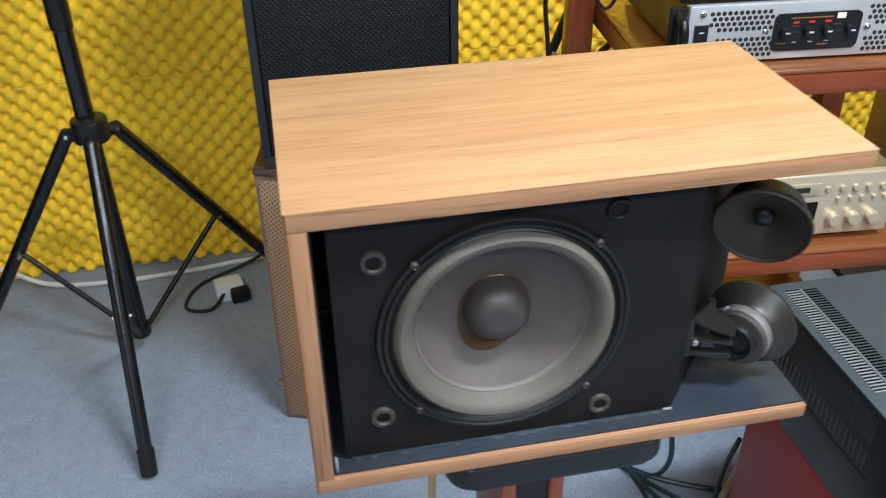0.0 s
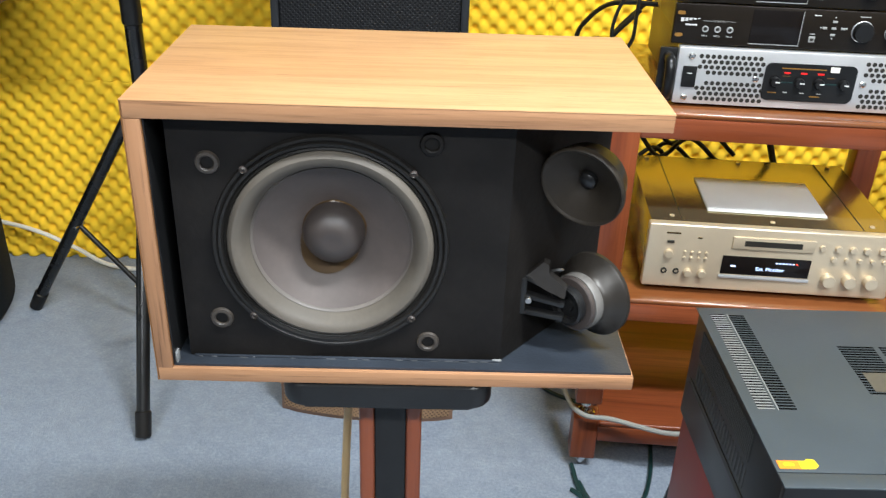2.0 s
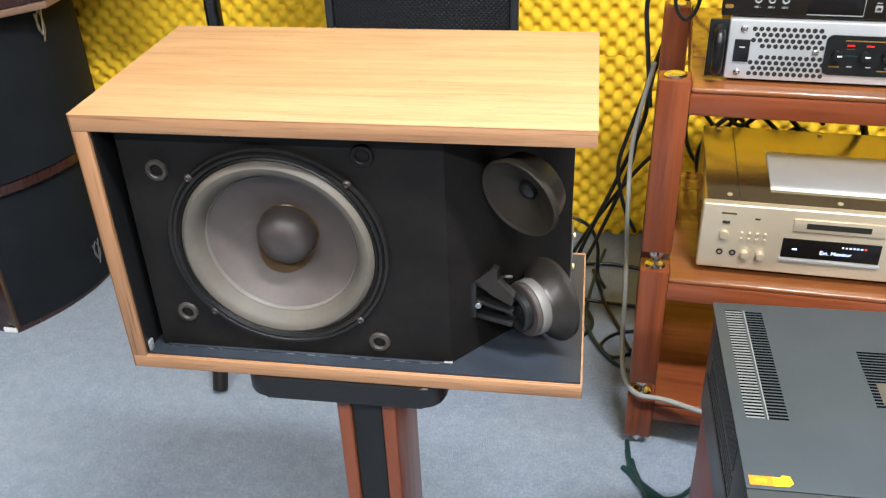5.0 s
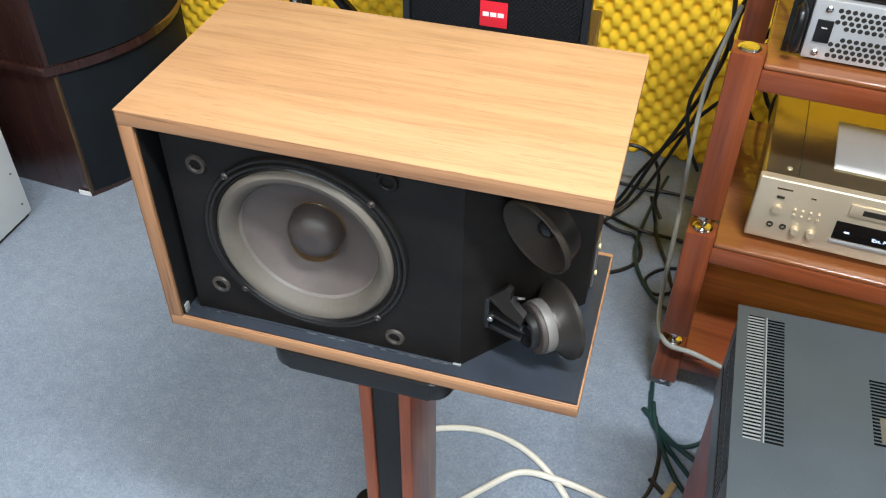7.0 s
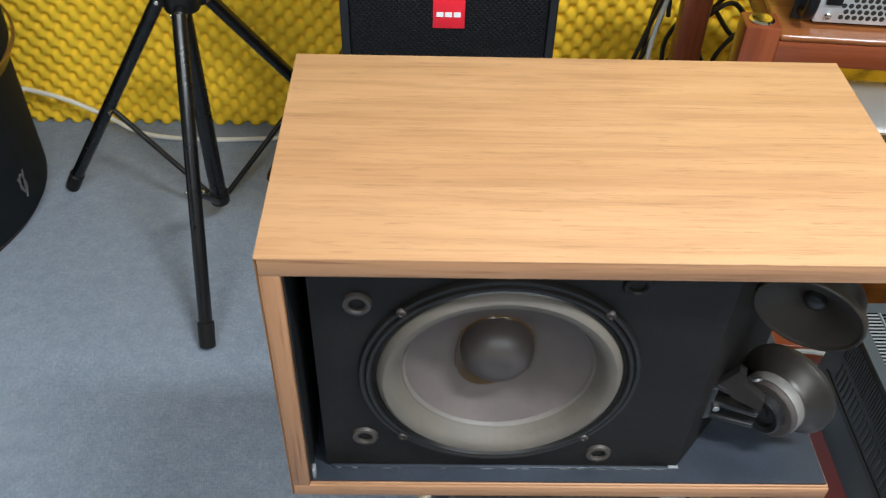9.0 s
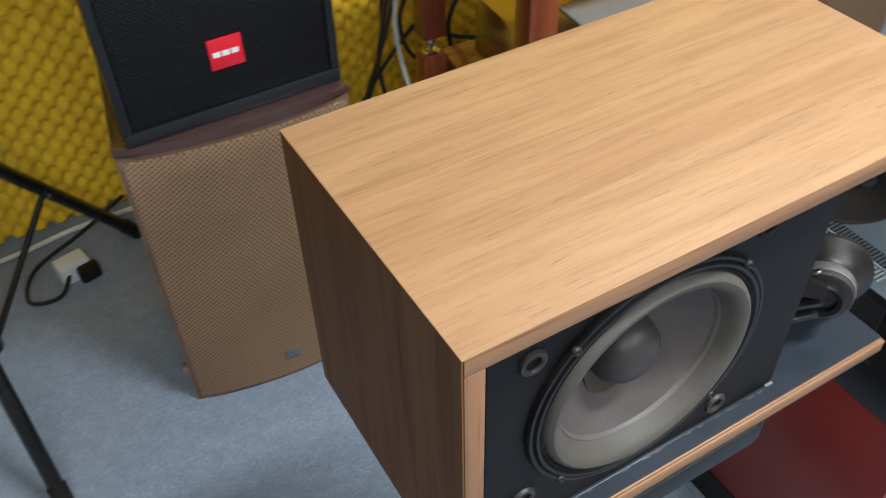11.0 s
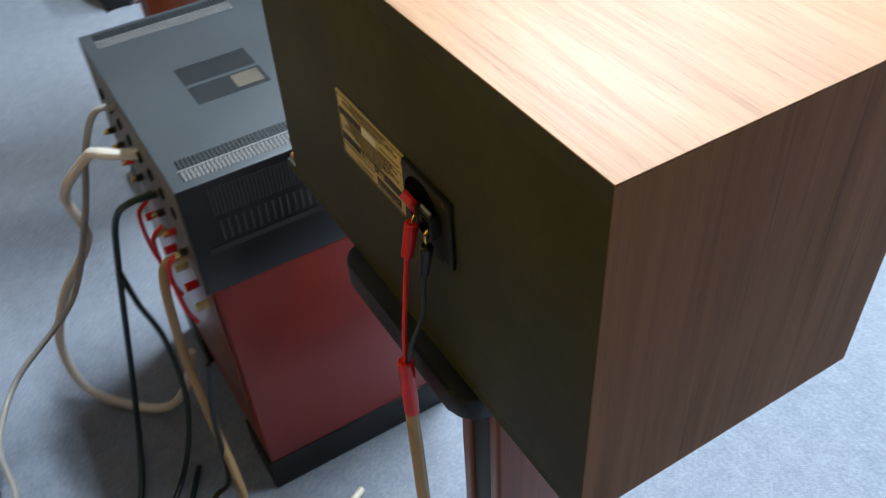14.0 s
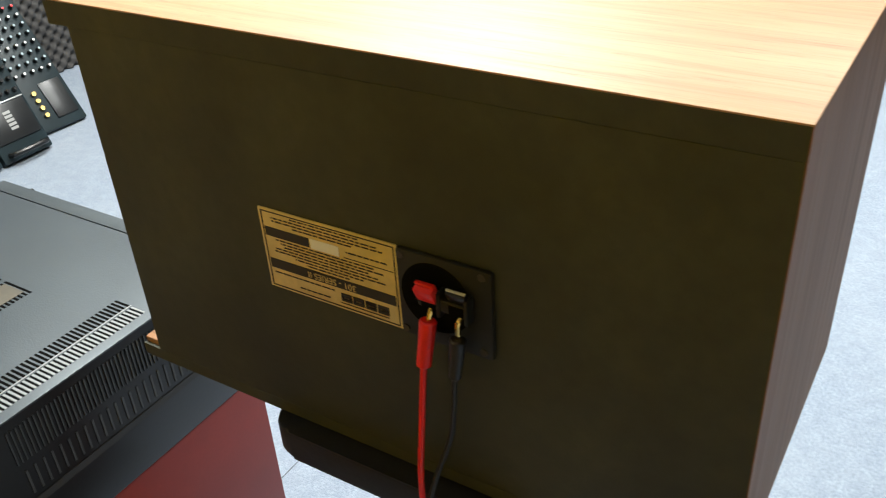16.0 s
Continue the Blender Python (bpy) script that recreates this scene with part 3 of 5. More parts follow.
    part("lug", tube([(0.355, 0.046, 0.098), (0.359, 0.040, 0.103), (0.364, 0.042, 0.102), (0.361, 0.047, 0.097)], 0.0013, 6, 4), M_STEEL, t2)
    part("screw", rod((0.334, 0.040, 0.072), (0.334, 0.035, 0.072), 0.003, seg=12), M_STEEL, t2)
    # rating plate and terminals on the back
    yb = SD + 0.0001
    lab = part("rating_plate", box(0.190, yb, 0.108, 0.2855, yb + 0.0012, 0.1625, 0.0003), M_BRASS, s, "gold rating plate fixed upside down")
    y2 = yb + 0.00125

    def bar(x0, z0, x1, z1, material):
        part("print_bar", box(x0, y2, z0, x1, y2 + 0.0003, z1), material, lab)
    for x0, z0, x1, z1 in ((0.192, 0.1095, 0.2835, 0.1101), (0.192, 0.1605, 0.2835, 0.1611), (0.1915, 0.1095, 0.1921, 0.1611), (0.2829, 0.1095, 0.2835, 0.1611)):
        bar(x0, z0, x1, z1, M_INK)
    bar(0.193, 0.1225, 0.282, 0.1290, M_INK)
    bar(0.250, 0.1445, 0.282, 0.1505, M_INK)
    bar(0.193, 0.1445, 0.226, 0.1449, M_INK)
    bar(0.229, 0.1443, 0.249, 0.1508, M_WHITE)
    rnd = random.Random(7)
    for z, xa, xb in ((0.1588, 0.215, 0.262), (0.1568, 0.203, 0.276), (0.1548, 0.199, 0.276), (0.1528, 0.220, 0.262), (0.1424, 0.206, 0.275), (0.1404, 0.200, 0.272), (0.1384, 0.210, 0.270), (0.1364, 0.204, 0.276), (0.1344, 0.199, 0.277), (0.1324, 0.214, 0.262), (0.1304, 0.224, 0.254), (0.1482, 0.197, 0.224), (0.1192, 0.236, 0.280), (0.1130, 0.240, 0.262)):
        x = xa
        while x < xb:
            w = rnd.uniform(0.002, 0.0062)
            bar(x, z, min(x + w, xb), z + 0.0008, M_INK)
            x += w + 0.0009
    for k in range(4):
        bar(0.1985 + 0.0085 * k, 0.1140, 0.2060 + 0.0085 * k, 0.1195, M_INK)
        bar(0.2005 + 0.0085 * k, 0.1162, 0.2040 + 0.0085 * k, 0.1172, M_BRASS)
    bar(0.199, 0.1122, 0.2325, 0.1127, M_INK)
    wording("wording", "301 - SERIES II", 0.0058, M_BRASS, lab, pose(0.237, y2 + 0.0004, 0.1257, 90, 180, 180))
    cup = part("terminal_cup", box(0.132, yb, 0.1085, 0.189, yb + 0.0036, 0.163, 0.0012), M_PLATE, s, "black spring-terminal plate")
    ax = pose(0.1655, yb, 0.138, -90)
    part("well", lathe([(0, 0.0038), (0.0175, 0.0038), (0.0185, 0.0041), (0.0205, 0.0041), (0.0214, 0.0036)], ax, 40), M_HOLE, cup, "round dark terminal well")
    part("bridge", box(0.1425, yb + 0.0036, 0.1350, 0.1735, yb + 0.0095, 0.1430, 0.0016), M_PLATE, cup, "moulded bar across the well")
    for x in (0.1660, 0.1495):
        part("clip_wall", box(x - 0.0072, yb + 0.0036, 0.1320, x - 0.0048, yb + 0.0108, 0.1475, 0.0008), M_PLATE, cup)
        part("clip_mouth", box(x - 0.0044, yb + 0.0092, 0.1362, x + 0.0044, yb + 0.0099, 0.1415), M_HOLE, cup)
    lever = turned(box(-0.0058, 0.0, -0.0050, 0.0058, 0.0062, 0.0050, 0.0010), pose(0.1662, yb + 0.0078, 0.1472, -24))
    part("lever", lever, M_RED, cup, "red push lever")
    part("lever_lip", box(0.1605, yb + 0.0100, 0.1508, 0.1720, yb + 0.0128, 0.1524, 0.0006), M_RED, cup)
    lever = turned(box(-0.0058, 0.0, -0.0035, 0.0058, 0.0040, 0.0035, 0.0010), pose(0.1495, yb + 0.0060, 0.1478, -24))
    part("lever", lever, M_PLASTIC, cup, "black push lever")
    part("lever_lip", box(0.1440, yb + 0.0085, 0.1502, 0.1550, yb + 0.0100, 0.1509), M_GREYPRINT, cup, "pale edge of the lever")
    for x, z in ((0.1375, 0.1595), (0.1375, 0.1125), (0.1860, 0.1595), (0.1860, 0.1125)):
        part("screw", rod((x, yb + 0.0028, z), (x, yb + 0.0042, z), 0.0022, seg=12), M_CAP, cup)
    return s


plain_socket = plain("grey_rubber_socket", (0.036, 0.029, 0.023), 0.5, vary=0.2)


def speaker_stand(m, label):
    s = thing("speaker_stand", m, label, "speaker stand", "pair of speaker stands")
    part("top_plate", prism(rounded(-0.0975, -0.125, 0.0975, 0.125, 0.022), 0.680, 0.704, 0.003), M_BLACK, s)
    part("column_core", box(-0.0165, -0.05, 0.022, 0.0165, 0.05, 0.680, 0.002), M_BLACK, s, "black centre spine")
    for x in (-0.0245, 0.0245):
        part("column_cheek", box(x - 0.008, -0.054, 0.022, x + 0.008, 0.054, 0.680, 0.004, 3), M_CHERRY_Z, s, "reddish cherry-wood cheek")
    for x in (-0.06, 0.06):
        part("pad", rod((x, 0.09, 0.7035), (x, 0.09, 0.7048), 0.011), M_RUBBER, s)
    part("base_plate", prism(rounded(-0.14, -0.185, 0.14, 0.165, 0.025), 0.0, 0.022, 0.003), M_BLACK, s)
    return s


bookshelf_speaker(pose(0, 0, 0.705), "teak-topped bookshelf loudspeaker with bare woofer and tweeters on a stand")
bookshelf_speaker(pose(1.19, -0.03, 0.705), "matching teak-topped bookshelf loudspeaker on a stand beside the mixer")
speaker_stand(pose(0.207, 0.123, 0), "black plate stand with cherry-cheeked column under the bookshelf speaker")
speaker_stand(pose(1.40, 0.095, 0), "black plate stand with cherry-cheeked column beside the crimson cabinet")

# leads plugged into the back of the speaker
lead = thing("speaker_lead", pose(0, 0, 0), "tan speaker lead with red and black plugs hanging behind the speaker", "cable")
part("red_plug", rod((0.1662, 0.245, 0.834), (0.1680, 0.250, 0.806), 0.0048, 0.0042, bevel=0.001), M_RED, lead, "red plug sleeve")
part("pin", tube([(0.1652, 0.2395, 0.8425), (0.1657, 0.2425, 0.839), (0.1662, 0.2450, 0.833)], 0.0015, 8, 4), M_GOLD, lead, "gold pin")
part("black_plug", rod((0.1485, 0.245, 0.828), (0.1500, 0.248, 0.803), 0.0046, 0.0034, bevel=0.001), M_CABLE_BLACK, lead, "black plug sleeve")
part("pin", tube([(0.1472, 0.2400, 0.8410), (0.1478, 0.2455, 0.838), (0.1485, 0.2450, 0.827)], 0.0014, 8, 4), M_GOLD, lead, "gold pin")
part("red_core", tube([(0.1680, 0.250, 0.807), (0.1700, 0.254, 0.765), (0.1715, 0.257, 0.73), (0.1705, 0.259, 0.70)], 0.0019), M_RED, lead)
part("black_core", tube([(0.1500, 0.248, 0.804), (0.153, 0.250, 0.765), (0.162, 0.256, 0.73), (0.169, 0.259, 0.70)], 0.0016), M_CABLE_BLACK, lead)
part("sleeve", rod((0.1703, 0.259, 0.704), (0.1665, 0.2605, 0.648), 0.0062, 0.0058, bevel=0.001), M_RED, lead, "red heat-shrink sleeve")
part("sheath", tube([(0.1668, 0.2605, 0.652), (0.152, 0.266, 0.56), (0.143, 0.270, 0.45), (0.136, 0.270, 0.30), (0.132, 0.272, 0.15), (0.126, 0.300, 0.03), (0.115, 0.36, 0.006), (0.10, 0.43, 0.006)], 0.0055, 10), M_CABLE_TAN, lead)

# ---- stereo rack with its devices, turned a little ----
RACK = pose(0.558, 0.700, 0, 0, 0, -4.6)
rack = thing("stereo_rack", RACK, "three-tier glossy cherry-wood stereo rack on metal spikes", "hifi rack")
RW, RD = 0.552, 0.384
for z, legs in ((0.118, 0), (0.396, 1), (0.742, 2)):
    shelf = part("shelf", box(0.024, -0.016, z - 0.046, RW - 0.024, RD + 0.02, z - 0.0105, 0.003), M_CHERRY, rack)
    part("shelf_top", box(0.0245, -0.0155, z - 0.0104, RW - 0.0245, RD + 0.0195, z, 0.0045, 3), M_CHERRY_TOP if legs else M_CHERRY, shelf, "glossy shelf top")
for x in (0, RW):
    for y in (0.005, RD):
        for z0, z1 in ((0.028, 0.125), (0.160, 0.408), (0.445, 0.752)):
            post = part("post", box(x - 0.0245, y - 0.0225, z0, x + 0.0245, y + 0.0225, z1, 0.003), M_CHERRY_Z, rack)
            part("spike", lathe([(0.002, z0 - 0.033), (0.006, z0 - 0.028), (0.0105, z0 - 0.018), (0.0125, z0 - 0.012), (0.0125, z0 - 0.004), (0.008, z0 - 0.001), (0, z0)], pose(x, y, 0), 20), M_CHROME, post)
            part("cup", lathe([(0, z1), (0.0165, z1), (0.0175, z1 + 0.0015), (0.014, z1 + 0.0035), (0.009, z1 + 0.003), (0, z1 + 0.0012)], pose(x, y, 0), 24), M_CHROME, post)


def knob(parent, x, z, r, depth, y, material, seg=20):
    return part("knob", lathe([(r * 1.0, 0), (r, depth * 0.75), (r * 0.9, depth), (0, depth)], pose(x, y, z, 90), seg), material, parent)


# disc player on the middle shelf
P0, PX0, PX1 = 0.402, 0.067, 0.494
player = thing("disc_player", RACK, "champagne-gold disc player with small knobs on the middle shelf", "disc player")
lid = part("case", box(PX0 + 0.004, 0.030, P0 + 0.012, PX1 - 0.004, 0.335, 0.532, 0.003), M_CHAMP_LID, player, "champagne metal case, the foam's yellow reflection put into its tone")
fascia = part("fascia", box(PX0, 0.012, P0 + 0.008, PX1, 0.0298, 0.5335, 0.004, 3), M_CHAMPAGNE, player, "brushed champagne front plate")
for x in (0.11, 0.45):
    for y in (0.06, 0.29):
        part("foot", rod((x, y, 0.396), (x, y, P0 + 0.0125), 0.018), M_RUBBER, player)
tray = part("tray", box(0.212, 0.0085, 0.4945, 0.352, 0.0118, 0.5175, 0.001), M_CHAMPAGNE, fascia)
part("slot", box(0.232, 0.0078, 0.5015, 0.330, 0.0084, 0.5115), M_INK, tray)
disp = part("display", box(0.200, 0.0098, 0.444, 0.352, 0.0118, 0.480, 0.001), M_LCD, fascia, "dark display with pale blue letters")
part("display_lip", box(0.198, 0.0078, 0.4365, 0.354, 0.0118, 0.4425, 0.0012), M_SILVER, fascia)
wording("wording", "Ext. Monitor", 0.0095, M_LCD_TEXT, disp, pose(0.284, 0.0096, 0.4575, 90))
part("indicator", box(0.216, 0.0092, 0.4595, 0.224, 0.0097, 0.4625), M_LCD_TEXT, disp)
for k in range(7):
    part("indicator", box(0.292 + 0.0058 * k, 0.0092, 0.4695, 0.295 + 0.0058 * k, 0.0097, 0.472), M_LCD_RED if k > 5 else M_LCD_TEXT, disp)
for x, z, r, d in ((0.106, 0.478, 0.0075, 0.008), (0.143, 0.443, 0.0068, 0.010), (0.168, 0.443, 0.0068, 0.010), (0.385, 0.4455, 0.0115, 0.014), (0.421, 0.4455, 0.0115, 0.014), (0.457, 0.4455, 0.0115, 0.014),
                   (0.365, 0.505, 0.0052, 0.005), (0.392, 0.505, 0.006, 0.006), (0.416, 0.505, 0.006, 0.006), (0.440, 0.505, 0.006, 0.006), (0.466, 0.505, 0.006, 0.006), (0.388, 0.484, 0.0048, 0.005), (0.410, 0.484, 0.0042, 0.005), (0.432, 0.484, 0.0042, 0.005), (0.454, 0.484, 0.0042, 0.005), (0.474, 0.484, 0.0042, 0.005)):
    knob(fascia, x, z, r, d, 0.012, M_CHAMPAGNE)
for k in range(4):
    for z in (0.471, 0.482):
        knob(fascia, 0.134 + 0.0125 * k, z, 0.0024, 0.004, 0.012, M_CHAMPAGNE, 10)
for x in (0.103, 0.124):
    part("socket", lathe([(0.0055, 0), (0.0052, 0.002), (0.0032, 0.002), (0.003, -0.001), (0, -0.001)], pose(x, 0.012, 0.443, 90), 16), M_INK, fascia)
part("rocker", box(0.101, 0.009, 0.499, 0.113, 0.012, 0.503, 0.0005), M_INK, fascia)
for x0, x1, z in ((0.098, 0.122, 0.5155), (0.152, 0.160, 0.5085)):
    part("print_bar", box(x0, 0.0114, z, x1, 0.0119, z + 0.003), M_CHAMP_LID, fascia)
for x, y in ((0.11, 0.05), (0.283, 0.045), (0.455, 0.05), (0.10, 0.318), (0.283, 0.318), (0.46, 0.318)):
    part("lid_screw", rod((x, y, 0.5318), (x, y, 0.5335), 0.0045, seg=14), M_CHAMPAGNE, lid)
for x in (0.125, 0.435):
    part("lid_seam", box(x, 0.034, 0.5319, x + 0.0012, 0.333, 0.5326), M_INK, lid)
slip = thing("paper_booklet", RACK @ pose(0.281, 0.132, 0.533, 0, 0, -0.5), "white printed booklet lying on the disc player", "booklet")
part("sheet", box(-0.104, -0.058, 0, 0.104, 0.088, 0.0022, 0.0006), M_WHITE, slip)
part("cover", box(-0.1035, -0.0575, 0.0023, 0.1035, 0.0875, 0.0040, 0.0008), M_WHITE, slip)

# silver power amplifier and two processors on the top shelf
amp = thing("power_amplifier", RACK, "silver two-channel power amplifier with perforated front and black ears", "amplifier")
AZ = 0.748
part("case", box(0.078, 0.034, AZ, 0.51, 0.36, AZ + 0.090, 0.002), plain("bronze_case", (0.17, 0.135, 0.06), 0.4, 0.5, vary=0.12), amp)
face = part("fascia", box(0.070, 0.014, AZ, 0.518, 0.0338, AZ + 0.0915, 0.003), M_SILVER, amp, "silver front plate with round holes")
for x in (0.056, 0.532):
    ear = part("rack_ear", box(x - 0.0138, 0.022, AZ - 0.0005, x + 0.0138, 0.028, AZ + 0.0875, 0.0015), M_PLASTIC, amp, "black rack ear")
    part("handle", tube([(x, 0.022, AZ + 0.014), (x + 0.001, 0.002, AZ + 0.018), (x + 0.001, -0.006, AZ + 0.044), (x + 0.001, 0.002, AZ + 0.070), (x, 0.022, AZ + 0.074)], 0.008, 12), M_PLASTIC, ear)
hole = lathe([(0, 0.0004), (0.0034, 0.0004), (0.0036, 0.0)], pose(0, 0, 0, 90), 10)
for base in (0.106, 0.362):
    for r in range(9):
        if r == 4:
            continue
        z = AZ + 0.010 + 0.0085 * r
        for k in range(12):
            if (r in (3, 5) and k in (0,)) or (r > 5 and k == 11):
                continue
            x = base + 0.0092 * k + (0.0046 if r % 2 else 0)
            if base > 0.3 and x > 0.48:
                continue
            lathe([(0, 0.0004), (0.0034, 0.0004), (0.0036, 0.0)], pose(x, 0.0138, z, 90), 10, hole)
tagged(part("perforation", hole, M_INK, face), kind="stuff")
win = part("control_window", prism(rounded(0.207, -(AZ + 0.074), 0.348, -(AZ + 0.014), 0.010), -0.0112, -0.0138), M_PLASTIC, face, "black control panel")
win.matrix_basis = Matrix(((1, 0, 0, 0), (0, 0, -1, 0), (0, -1, 0, 0), (0, 0, 0, 1)))
for x in (0.224, 0.262, 0.292, 0.330):
    knob(face, x, AZ + 0.045, 0.0075, 0.009, 0.0112, M_PLASTIC)
    part("pointer", box(x - 0.001, 0.0015, AZ + 0.0445, x + 0.006, 0.0022, AZ + 0.0465), M_GREYPRINT, face)
for x0, x1, z, mt in ((0.232, 0.300, 0.0655, M_TRIM_GOLD), (0.235, 0.247, 0.053, M_GLUE), (0.303, 0.315, 0.053, M_GLUE), (0.234, 0.252, 0.043, M_CABLE_GREEN), (0.302, 0.320, 0.043, M_CABLE_GREEN), (0.216, 0.230, 0.026, M_TRIM_GOLD), (0.282, 0.298, 0.022, M_TRIM_GOLD)):
    part("print_bar", box(x0, 0.0106, AZ + z, x1, 0.0111, AZ + z + 0.0016), mt, face)
for x in (0.236, 0.262, 0.288):
    part("print_bar", box(x, 0.0106, AZ + 0.058, x + 0.010, 0.0111, AZ + 0.0605), M_RED, face)
    part("print_bar", box(x + 0.004, 0.0106, AZ + 0.027, x + 0.011, 0.0111, AZ + 0.0285), M_DULLPRINT, face)
part("tag", box(0.306, 0.0104, AZ + 0.063, 0.320, 0.0111, AZ + 0.0715), M_CABLE_WHITE, face, "small white tag")
sw = part("switch", box(0.080, 0.0105, AZ + 0.028, 0.102, 0.0138, AZ + 0.062, 0.001), M_PLASTIC, face, "black rocker switch")
part("mark", box(0.087, 0.0098, AZ + 0.050, 0.095, 0.0104, AZ + 0.0515), M_GREYPRINT, sw)
for x, z in ((0.091, 0.078), (0.088, 0.011), (0.1945, 0.046), (0.3605, 0.046), (0.50, 0.078), (0.50, 0.011)):
    part("bolt", lathe([(0.0052, 0), (0.005, 0.002), (0.003, 0.0032), (0, 0.0022)], pose(x, 0.0138, AZ + z, 90), 16), M_CHROME, face)


def processor(z, label):
    p = thing("signal_processor", RACK @ pose(0, 0, z), label, "audio processor", "stacked processors")
    part("case", box(0.072, 0.034, 0.002, 0.51, 0.25, 0.060, 0.002), plain("olive_case", (0.20, 0.16, 0.06), 0.4, 0.5, vary=0.12), p, "olive-gold steel case")
    f = part("fascia", box(0.056, 0.020, 0.0, 0.534, 0.0338, 0.0625, 0.002), M_FASCIA, p, "glossy black front plate")
    for x, zz in ((0.066, 0.048), (0.066, 0.014), (0.524, 0.048), (0.524, 0.014)):
        part("ear_slot", prism(rounded(x - 0.006, -zz - 0.0028, x + 0.006, -zz + 0.0028, 0.0026), -0.0194, -0.0199), M_TRIM_GOLD, f).matrix_basis = Matrix(((1, 0, 0, 0), (0, 0, -1, 0), (0, -1, 0, 0), (0, 0, 0, 1)))
    for k in range(5):
        part("print_bar", box(0.0665 + 0.0062 * k, 0.0194, 0.0345 + 0.0012 * k, 0.0712 + 0.0062 * k, 0.0199, 0.0405), M_GREYPRINT, f)
    part("print_bar", box(0.074, 0.0194, 0.029, 0.092, 0.0199, 0.0315), M_GREYPRINT, f)
    wording("wording", "MIC LEVEL", 0.0042, M_DULLPRINT, f, pose(0.1244, 0.0196, 0.0370, 90))
    for a, c in ((0.100, 0.1135), (0.1355, 0.149)):
        part("print_bar", box(a, 0.0194, 0.0368, c, 0.0199, 0.0373), M_DULLPRINT, f)
    for k in range(3):
        x = 0.1055 + 0.0188 * k
        part("jack_ring", lathe([(0.0030, 0.0006), (0.0034, 0.0018), (0.0046, 0.0018), (0.0052, 0.0002)], pose(x, 0.0200, 0.0245, 90), 18), M_SILVER, f)
        part("jack_bore", lathe([(0, 0.0003), (0.0031, 0.0003)], pose(x, 0.0200, 0.0245, 90), 14), M_INK, f)
        wording("wording", "MIC %d" % (k + 1), 0.0036, M_GREYPRINT, f, pose(x, 0.0196, 0.0140, 90))
    part("screen", box(0.174, 0.0188, 0.006, 0.250, 0.0199, 0.058, 0.0006), M_LCD, f, "dark screen with a pale bottom edge")
    part("screen_rim", box(0.174, 0.0182, 0.0050, 0.250, 0.0199, 0.0060), M_SILVER, f)
    part("screen_rim", box(0.2494, 0.0182, 0.0062, 0.2502, 0.0199, 0.058), M_DULLPRINT, f)
    part("socket", box(0.2640, 0.0188, 0.012, 0.2735, 0.0199, 0.0215, 0.0006), M_DULLPRINT, f, "square pale socket")
    part("socket_slot", box(0.2660, 0.0184, 0.0145, 0.2715, 0.0187, 0.0185), M_INK, f)
    part("print_bar", box(0.265, 0.0194, 0.0240, 0.272, 0.0199, 0.0255), M_DULLPRINT, f)
    part("print_bar", box(0.266, 0.0194, 0.0525, 0.276, 0.0199, 0.0540), M_GREYPRINT, f)
    for x, zz in ((0.2845, 0.035), (0.2985, 0.035), (0.3125, 0.035), (0.2985, 0.045), (0.2985, 0.025)):
        part("button", box(x - 0.0035, 0.0180, zz - 0.0018, x + 0.0035, 0.0199, zz + 0.0018, 0.0006), M_DULLPRINT, f)
    for x, zz in ((0.2790, 0.035), (0.3180, 0.035), (0.2985, 0.0510), (0.2985, 0.0190)):
        part("arrow", prism([(x - 0.0012, -zz - 0.0012), (x + 0.0012, -zz - 0.0012), (x, -zz + 0.0014)], -0.0194, -0.0199), M_GREYPRINT, f).matrix_basis = Matrix(((1, 0, 0, 0), (0, 0, -1, 0), (0, -1, 0, 0), (0, 0, 0, 1)))
    for x in (0.342, 0.388, 0.425, 0.462):
        r = 0.0150 if x < 0.36 else 0.0115
        kb = knob(f, x, 0.032, r, 0.012, 0.0200, M_PLASTIC, 28)
        part("ring", lathe([(r + 0.0004, 0), (r + 0.0014, 0.0008), (r + 0.0004, 0.0016)], pose(x, 0.0200, 0.032, 90), 28), M_SILVER, kb)
        part("print_bar", box(x - 0.008, 0.0194, 0.0535, x + 0.008, 0.0199, 0.0550), M_DULLPRINT, f)
    return p


processor(AZ + 0.0945, "black one-unit audio processor with three mic knobs, lower of two")
processor(AZ + 0.1590, "black one-unit audio processor with three mic knobs, stacked on another")

# ---- powered mixer on its crimson cabinet ----
CAB = pose(0.592, -0.012, 0)
cabinet = thing("equipment_cabinet", CAB, "crimson lacquered cabinet on a black plinth carrying the mixing amplifier", "cabinet")
part("body", box(0.006, 0, 0.066, 0.405, 0.318, 0.437, 0.002), M_CRIMSON, cabinet, "crimson lacquered body")
for x0 in (0.004, 0.305):
    part("plinth", box(x0, -0.002, 0.0, x0 + 0.102, 0.322, 0.0655, 0.003), M_BLACK, cabinet, "black plinth block")
part("rail", box(0.106, 0.02, 0.030, 0.305, 0.30, 0.0655, 0.002), M_BLACK, cabinet)
term = part("rear_plate", box(0.03, 0.3182, 0.14, 0.39, 0.3215, 0.42, 0.001), M_CHERRY, cabinet, "orange-brown wooden rear plate")
mixer = thing("mixing_amplifier", CAB, "grey-lidded mixing amplifier with slotted lid, black handles and front knobs", "mixing amplifier")
MZ0, MZ1, MW, MD = 0.438, 0.612, 0.412, 0.328
